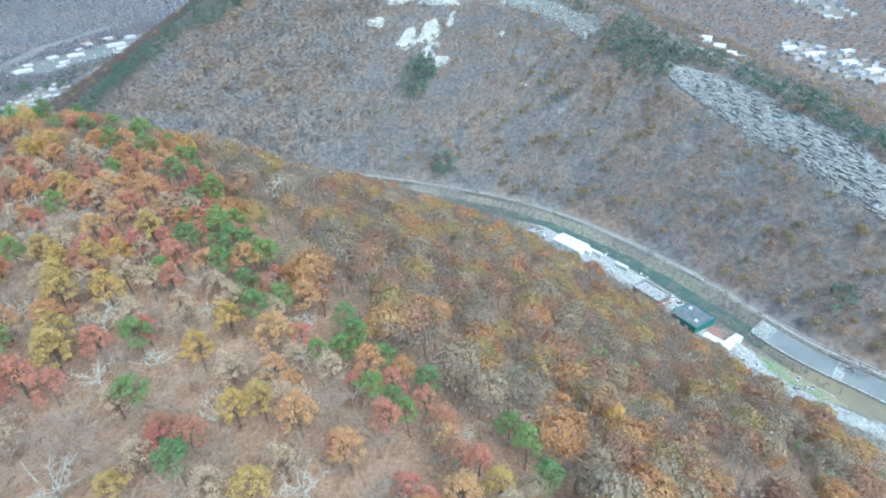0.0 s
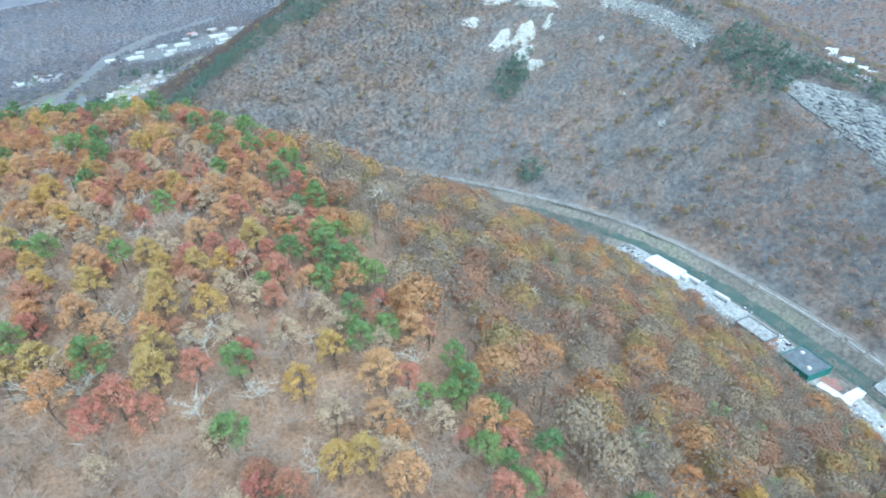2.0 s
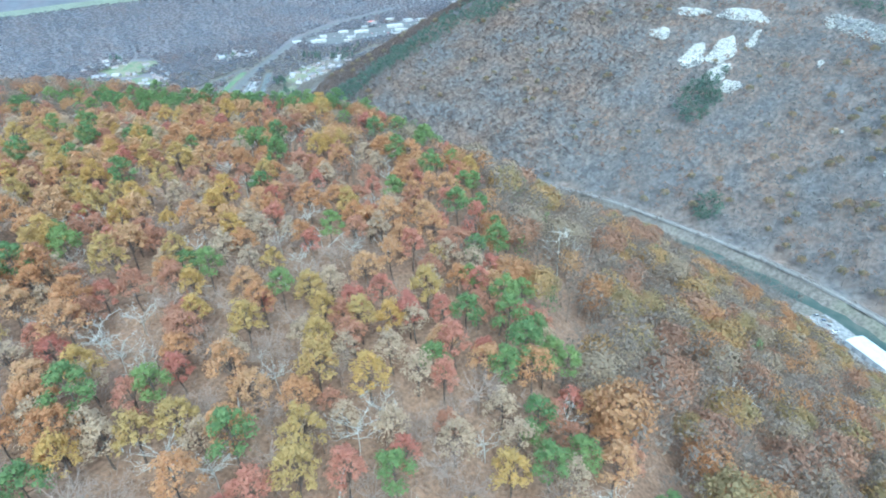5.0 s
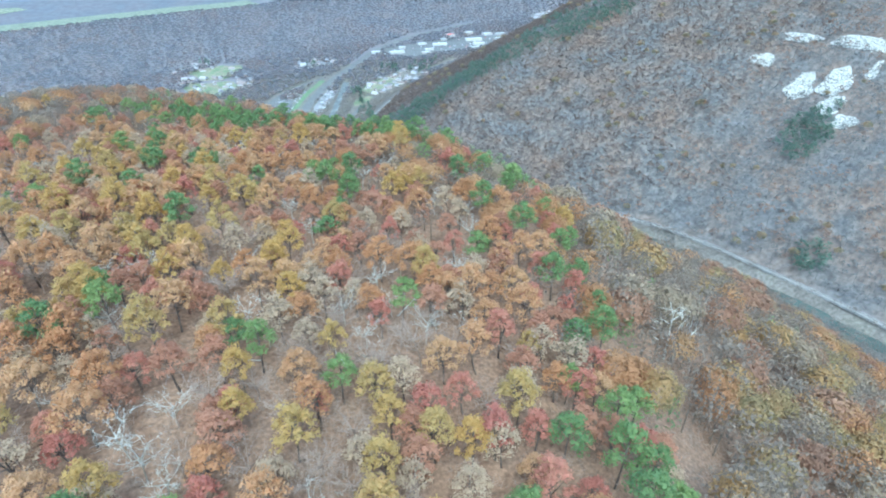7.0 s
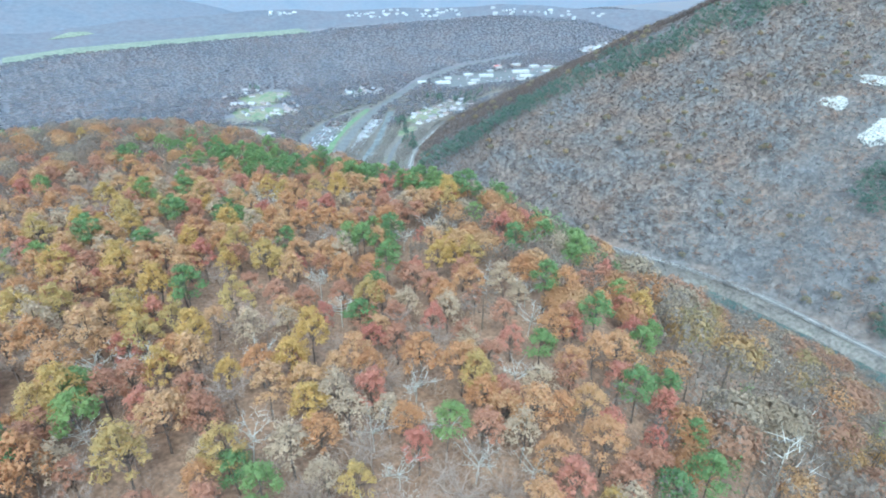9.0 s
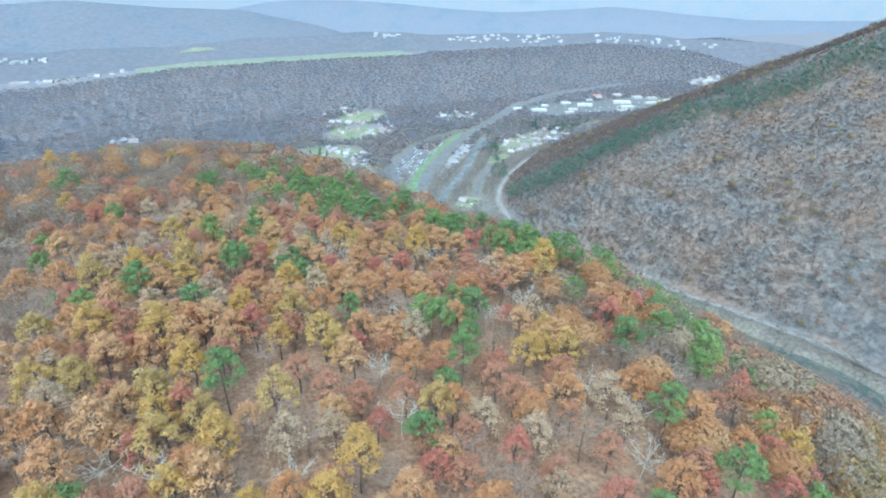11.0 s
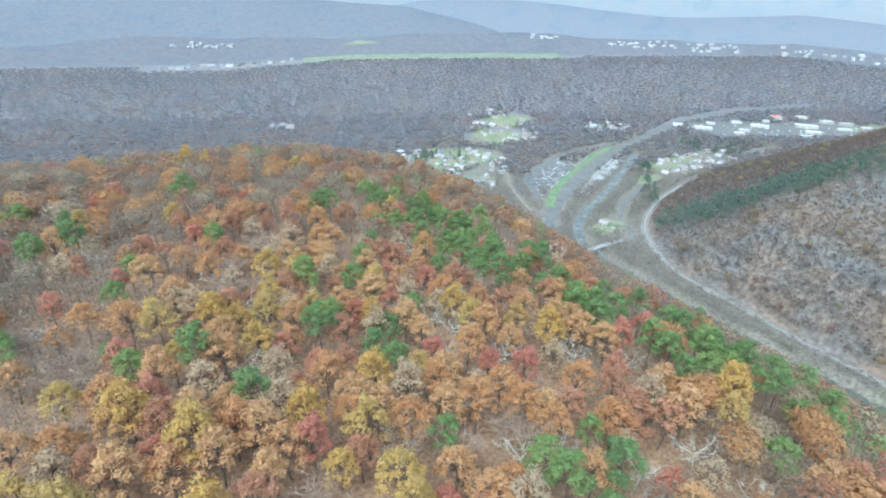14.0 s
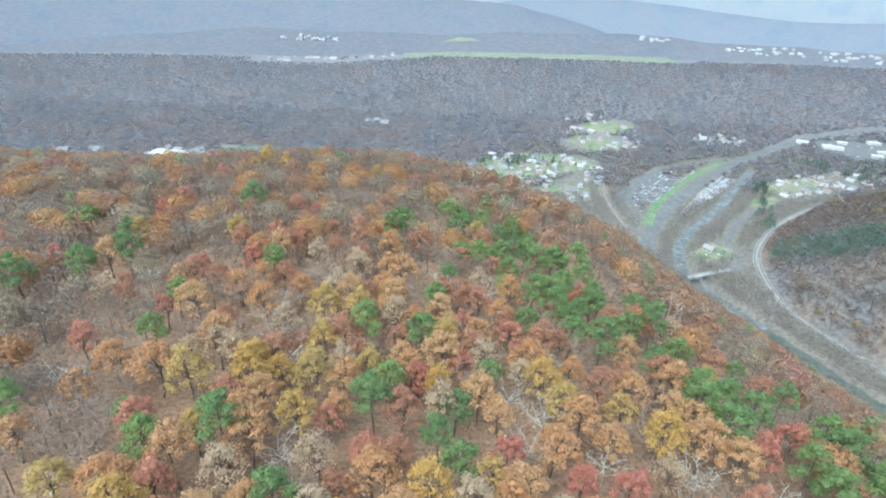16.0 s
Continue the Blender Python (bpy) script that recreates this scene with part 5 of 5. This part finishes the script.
def park(x, y, turn, lift=0.5):
    i = int(rng.random() < 0.3)
    settle((CARS if y < 0 else FAR_CARS)[i], x, y, turn + rng.normal() * 4, CARS[i]["label"], "car", "parked cars", 1.0, float(height(x, y)) + lift)


for x, y, a in ((118, -212, 40), (114, -217, 40), (121, -206, 40), (110, -223, 40), (104, -222, 40), (20, -347, 50), (24, -342, 50), (14, -345, 50), (22, -336, 20), (28, -350, 10), (31, -347, 10), (36, -344, 10),
                (-24, -384, 50), (-21, -388, 50), (-30, -392, 20), (-34, -402, 40), (-50, -425, 20), (-48, -432, 60), (-46, -436, 60), (-40, -428, 60), (90, -285, 40), (66, -285, 20), (62, -290, 20)):
    park(x, y, a)
for r in range(7):
    for i in range(34):
        s = i / 33
        u = 14 + 7 * r
        x, y = -2 + 168 * s - 0.78 * u, 636 + 214 * s + 0.62 * u
        d_, side, _ = along(np.array([x]), np.array([y]), SIDE_ROAD)
        if side[0] > 0 and d_[0] > 7 and rng.random() < 0.8:
            park(x, y, 53 if r % 2 else 143)
for i in range(32):
    s = i / 31
    for u in (17, 23, 29):
        if rng.random() < 0.72:
            park(38 + 172 * s + 0.78 * u, 662 + 214 * s - 0.62 * u, 50 + 90 * (i % 2))
FAR_PAINT = material("far_car_paint", [(0.75, 0.75, 0.76), (0.7, 0.7, 0.72), (0.06, 0.06, 0.07), (0.3, 0.31, 0.33), (0.4, 0.05, 0.05), (0.78, 0.78, 0.78)], 9, 0.4, islands=0.97)
v_, f_ = prism([rect(1.85, 4.6, 0.3), rect(1.85, 4.6, 0.95), rect(1.5, 2.7, 1.0, 0, -0.2), rect(1.25, 1.8, 1.5, 0, -0.2)])
lot = [(690 + 235 * (i / 17 - 1), 1008 + 17 * (r - 3) - 16 * (i / 17 - 1)) for r in range(7) for i in range(35) if (i / 17 - 1) ** 2 + ((r - 3) / 3.3) ** 2 < 1 and rng.random() < 0.6]
tagged(join("parked_cars", "rows of parked cars on the shopping lot", [(np.array(v_), np.array(f_))], lot, FAR_PAINT, (0.95, 1.1), 0.7), category="cars")
for x, y in ((55, 528), (60, 531), (64, 536), (38, 528), (66, 524)):
    park(x, y, rng.uniform(0, 180))


def trailer(x, y, turn, label):
    t = tagged(new("truck_trailer"), label, "trailer", "parked trailers")
    part("body", prism([rect(2.5, 13.4, 1.1), rect(2.6, 13.6, 1.3), rect(2.6, 13.6, 3.9), rect(2.4, 13.4, 4.0)]), CHROME, t)
    part("chassis", box(1.0, 12, 0.7, 1.1), DARK_ROOF, t)
    for sx in (-1, 1):
        for yy in (-5.2, -4.0):
            wheel(t, sx * 1.0, yy, 0.5)
    part("landing_leg", box(0.3, 0.3, 0, 0.9, 0.6, 4.6), DARK_ROOF, t)
    part("landing_leg", box(0.3, 0.3, 0, 0.9, -0.6, 4.6), DARK_ROOF, t)
    t.matrix_basis = pose(x, y, float(height(x, y)) + 0.35, 0, 0, turn)


trailer(86, -275, -30, "white box trailer parked by the warehouse")
trailer(69, -300, -33, "white box trailer parked in the yard")

# ---- woods of the valley ----
def open_spots(p):
    keep = np.ones(len(p), bool)
    for line, half in CLEAR:
        xs_, ys_ = [q[0] for q in line], [q[1] for q in line]
        m = keep & (p[:, 0] > min(xs_) - half) & (p[:, 0] < max(xs_) + half) & (p[:, 1] > min(ys_) - half) & (p[:, 1] < max(ys_) + half)
        if m.any():
            keep[np.where(m)[0][along(p[m, 0], p[m, 1], line)[0] < half]] = False
    return p[keep]


R_BARE = wood("creekside_bare_trees", [(0.21, 0.182, 0.158), (0.285, 0.25, 0.215), (0.245, 0.202, 0.168)], 20, 0.4, 0.35, 0.25)
V_PINE = wood("valley_conifers", [(0.125, 0.175, 0.14), (0.165, 0.215, 0.155)], 15, 0.2, 0.4)
# these two carry distance haze in their base colour: paler, bluer, duller
B_BARE_HAZED = wood("valley_bare_woods", [(0.205, 0.21, 0.238), (0.232, 0.222, 0.238), (0.252, 0.227, 0.23)], 45, 0.12, 0.45, 0.5)
B_RUST_HAZED = wood("valley_rust_woods", [(0.25, 0.207, 0.202), (0.285, 0.21, 0.19)], 40, 0.12, 0.45, 0.5)
# rust lightened to stand for the pale air in front of it
E_RUST = wood("eastern_rust_woods", [(0.24, 0.19, 0.172), (0.31, 0.205, 0.162), (0.35, 0.215, 0.155)], 40, 0.12, 0.3, 0.4)
p = scatter(-120, 330, -560, 760, 4.6)
p = p[(along(p[:, 0], p[:, 1], FOOT)[1] > 0) & (along(p[:, 0], p[:, 1], BASE)[1] < 0)]
p = open_spots(p)
join("creekside_trees", "pale leafless trees along the creek", FB + FL[:4], p[rng.random(len(p)) < 0.9], R_BARE, (0.7, 1.3))
p = scatter(-120, 330, -560, 760, 4.2)
dr_ = along(p[:, 0], p[:, 1], RIVER)[0]
p = open_spots(p[(dr_ < 34) & (dr_ > 13) & (p[:, 1] > -405)])
join("bank_scrub", "low tan scrub along the creek banks", FL, p, R_BARE, (0.22, 0.4))

p = np.concatenate([scatter(-1350, 1500, 620, 1160, 8.6), scatter(-2100, 1900, 1160, 1735, 10.5)])
p = p[(along(p[:, 0], p[:, 1], FOOT)[1] > 0) & (along(p[:, 0], p[:, 1], BASE)[1] < 0) & ((p[:, 1] > 760) | (p[:, 0] > 330) | (p[:, 0] < -120))]
p = open_spots(p)
pat = ripple(p[:, 0], p[:, 1], 70, 9) + 0.5 * ripple(p[:, 0], p[:, 1], 25, 2) + rng.normal(size=len(p)) * 0.4
VL = [far_crown(4, 3, 4.0, 3.6, 4.2, 1.2, 2.6) for _ in range(5)]
rusty = pat + 0.4 * rng.normal(size=len(p)) + 0.35 * (1 - step(900, 1250, p[:, 1])) > 0.5
green_ = (rng.random(len(p)) < 0.006)
join("valley_bare_woods", "leafless blue-grey woods on the valley sides", VL, p[~rusty & ~green_], B_BARE_HAZED, (0.8, 1.5))
join("valley_rust_woods", "dull rust-coloured woods on the valley sides", VL, p[rusty & ~green_], B_RUST_HAZED, (0.8, 1.4))
conifers = np.array([(x + rng.normal() * dx, y + rng.normal() * dx) for x, y, n, dx in ((-95, 850, 6, 14), (-150, 862, 10, 11), (-170, 838, 7, 9), (-222, 850, 6, 6), (215, 752, 6, 5), (228, 775, 5, 5), (470, 890, 7, 14), (530, 905, 5, 12), (395, 905, 12, 12), (150, 610, 9, 8), (170, 655, 7, 8), (60, 1180, 5, 7), (250, 1050, 5, 10), (420, 850, 12, 16), (190, 700, 5, 6)) for _ in range(n)])
join("valley_conifers", "dark green conifers among the houses", [light_pine(16, 0.95) for _ in range(3)], conifers, V_PINE, (0.8, 1.35))
# bare trees in the gardens
p = np.concatenate([scatter(cx - rx, cx + rx, cy - max(rx, ry), cy + max(rx, ry), 15) for cx, cy, rx, ry, *_ in HAMLETS[:6]])
p = p[np.min((p[:, None, 0] - np.array(HOUSE_AT)[None, :, 0]) ** 2 + (p[:, None, 1] - np.array(HOUSE_AT)[None, :, 1]) ** 2, 1) > 9 ** 2]
p = p[(np.min(np.stack([along(p[:, 0], p[:, 1], q)[0] for q in (HIGHWAY, RIVER, RAIL)]), 0) > 24) & (rng.random(len(p)) < 0.6)]
join("garden_trees", "leafless grey trees in the village gardens", FL + FB, p, R_BARE, (0.6, 1.2))
p = scatter(640, 1900, -1050, 330, 13.0)
dc_, sc_, _ = along(p[:, 0], p[:, 1], CREST)
p = open_spots(p[(sc_ > 0) & (dc_ > 300)])
pat = ripple(p[:, 0], p[:, 1], 80, 4) + rng.normal(size=len(p)) * 0.5
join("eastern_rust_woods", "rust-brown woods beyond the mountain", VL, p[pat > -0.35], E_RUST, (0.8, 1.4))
join("eastern_bare_woods", "leafless grey woods beyond the mountain", VL, p[pat <= -0.35], B_BARE_HAZED, (0.8, 1.4))


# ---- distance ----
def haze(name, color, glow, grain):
    """Far woods with blue air haze mixed into the colour and a faint glow: soft patches of mauve, rust and grey."""
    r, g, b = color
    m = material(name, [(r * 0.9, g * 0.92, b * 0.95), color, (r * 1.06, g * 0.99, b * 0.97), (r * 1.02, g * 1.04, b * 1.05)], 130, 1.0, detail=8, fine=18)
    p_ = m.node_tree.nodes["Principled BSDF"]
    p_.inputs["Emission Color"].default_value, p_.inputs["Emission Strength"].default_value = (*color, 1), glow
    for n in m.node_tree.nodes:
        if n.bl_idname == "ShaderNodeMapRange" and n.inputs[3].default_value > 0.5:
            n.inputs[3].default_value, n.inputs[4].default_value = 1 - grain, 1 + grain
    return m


def ridge(name, dist, profile, wave, mat, front=500, base=-60):
    """A far hill line round the hilltop; profile: rows of bearing (degrees east of north) and height."""
    n = 220
    a0, a1 = profile[0][0], profile[-1][0]
    verts, faces = [], []
    for i in range(n + 1):
        b_ = a0 + (a1 - a0) * i / n
        a = radians(b_)
        h = float(np.interp(b_, [q[0] for q in profile], [q[1] for q in profile]))
        h += wave * (math.sin(b_ * 0.21 + dist) * 0.5 + math.sin(b_ * 0.53 + dist * 2) * 0.25 + math.sin(b_ * 1.3) * 0.1)
        for d, z in ((dist - front, base), (dist - front * 0.4, base + (h - base) * 0.62), (dist, h), (dist + 160, h - 20), (dist + 200, base)):
            verts.append((-290 + math.sin(a) * d, -120 + math.cos(a) * d, z))
    for i in range(n):
        faces += [(i * 5 + k, (i + 1) * 5 + k, (i + 1) * 5 + k + 1, i * 5 + k + 1) for k in range(4)]
    return tagged(new(name, mesh(name, verts, faces, mat, True)), "hazy blue far ridge", "backdrop", kind="structure")


# haze painted by distance: each line paler and bluer, glowing a little more
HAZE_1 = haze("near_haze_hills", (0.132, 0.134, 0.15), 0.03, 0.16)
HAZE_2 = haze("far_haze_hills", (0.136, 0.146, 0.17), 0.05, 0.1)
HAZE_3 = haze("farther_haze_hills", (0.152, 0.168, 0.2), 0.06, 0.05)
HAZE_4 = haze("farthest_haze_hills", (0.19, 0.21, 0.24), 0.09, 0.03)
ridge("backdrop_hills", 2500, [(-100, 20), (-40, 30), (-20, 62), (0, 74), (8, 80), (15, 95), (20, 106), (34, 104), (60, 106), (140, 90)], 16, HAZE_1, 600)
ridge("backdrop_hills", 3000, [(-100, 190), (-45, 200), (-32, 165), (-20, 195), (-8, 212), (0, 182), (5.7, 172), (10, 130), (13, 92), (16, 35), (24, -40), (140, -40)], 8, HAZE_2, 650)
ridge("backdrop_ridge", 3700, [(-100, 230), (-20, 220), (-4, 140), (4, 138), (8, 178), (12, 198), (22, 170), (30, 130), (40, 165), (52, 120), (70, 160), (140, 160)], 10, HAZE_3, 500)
# the palest one also stands in for the low sky, hiding its dark part
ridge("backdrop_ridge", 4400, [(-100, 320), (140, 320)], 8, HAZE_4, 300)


# ---- far towns and a hill field on the slopes beyond ----
def on_slope(bearing, d, dist, front, crest, base=-60):
    """A place on the front of a far hill."""
    crest = crest + 16 * (math.sin(bearing * 0.21 + dist) * 0.5 + math.sin(bearing * 0.53 + dist * 2) * 0.25 + math.sin(bearing * 1.3) * 0.1)
    z = np.interp(d, [dist - front, dist - front * 0.4, dist], [base, base + (crest - base) * 0.62, crest])
    return -290 + math.sin(radians(bearing)) * d, -120 + math.cos(radians(bearing)) * d, float(z)


far_spots = []
for b0, b1, d0, d1, n, dist, front, crest in ((-16, -10, 2370, 2430, 18, 2500, 600, 67), (25, 36, 2400, 2485, 40, 2500, 600, 103), (17, 20, 2430, 2485, 10, 2500, 600, 101), (38, 50, 2380, 2470, 26, 2500, 600, 104)):
    far_spots += [on_slope(rng.uniform(b0, b1), rng.uniform(d0, d1), dist, front, crest) for _ in range(n)]
FAR_WALLS = material("far_house_paint", [(0.34, 0.34, 0.35), (0.5, 0.5, 0.51), (0.42, 0.4, 0.38)], 9, 0.8, islands=0.9)
wv, wf = box(9, 14, -2.0, 3.4)
rv = [(-5, -7.5, 3.2), (5, -7.5, 3.2), (0, -7.5, 6.6), (-5, 7.5, 3.2), (5, 7.5, 3.2), (0, 7.5, 6.6)]
rf = [(0, 1, 2), (5, 4, 3), (0, 3, 4), (0, 4, 1), (1, 4, 5), (1, 5, 2), (2, 5, 3), (2, 3, 0)]
model = (np.array(list(wv) + rv), np.concatenate([halves(np.array(wf)), np.array(rf) + len(wv)]))
far_spots = np.array(far_spots)
tagged(join("far_houses", "small pale houses of the far towns", [model], far_spots[:, :2], FAR_WALLS, (0.9, 1.3), far_spots[:, 2] - height(far_spots[:, 0], far_spots[:, 1])), category="houses")
corners = [(-0.8, 2405), (1.2, 2400), (2.8, 2410), (2.2, 2440), (1.0, 2455), (0.1, 2435)]
verts = [on_slope(b_, d, 2500, 600, 75) for b_, d in corners]
tagged(new("hill_field", mesh("hill_field", [(x, y, z + 1.5) for x, y, z in verts], [tuple(range(6))[::-1]], HAY)), "pale green field on a far hillside", "field", kind="structure")
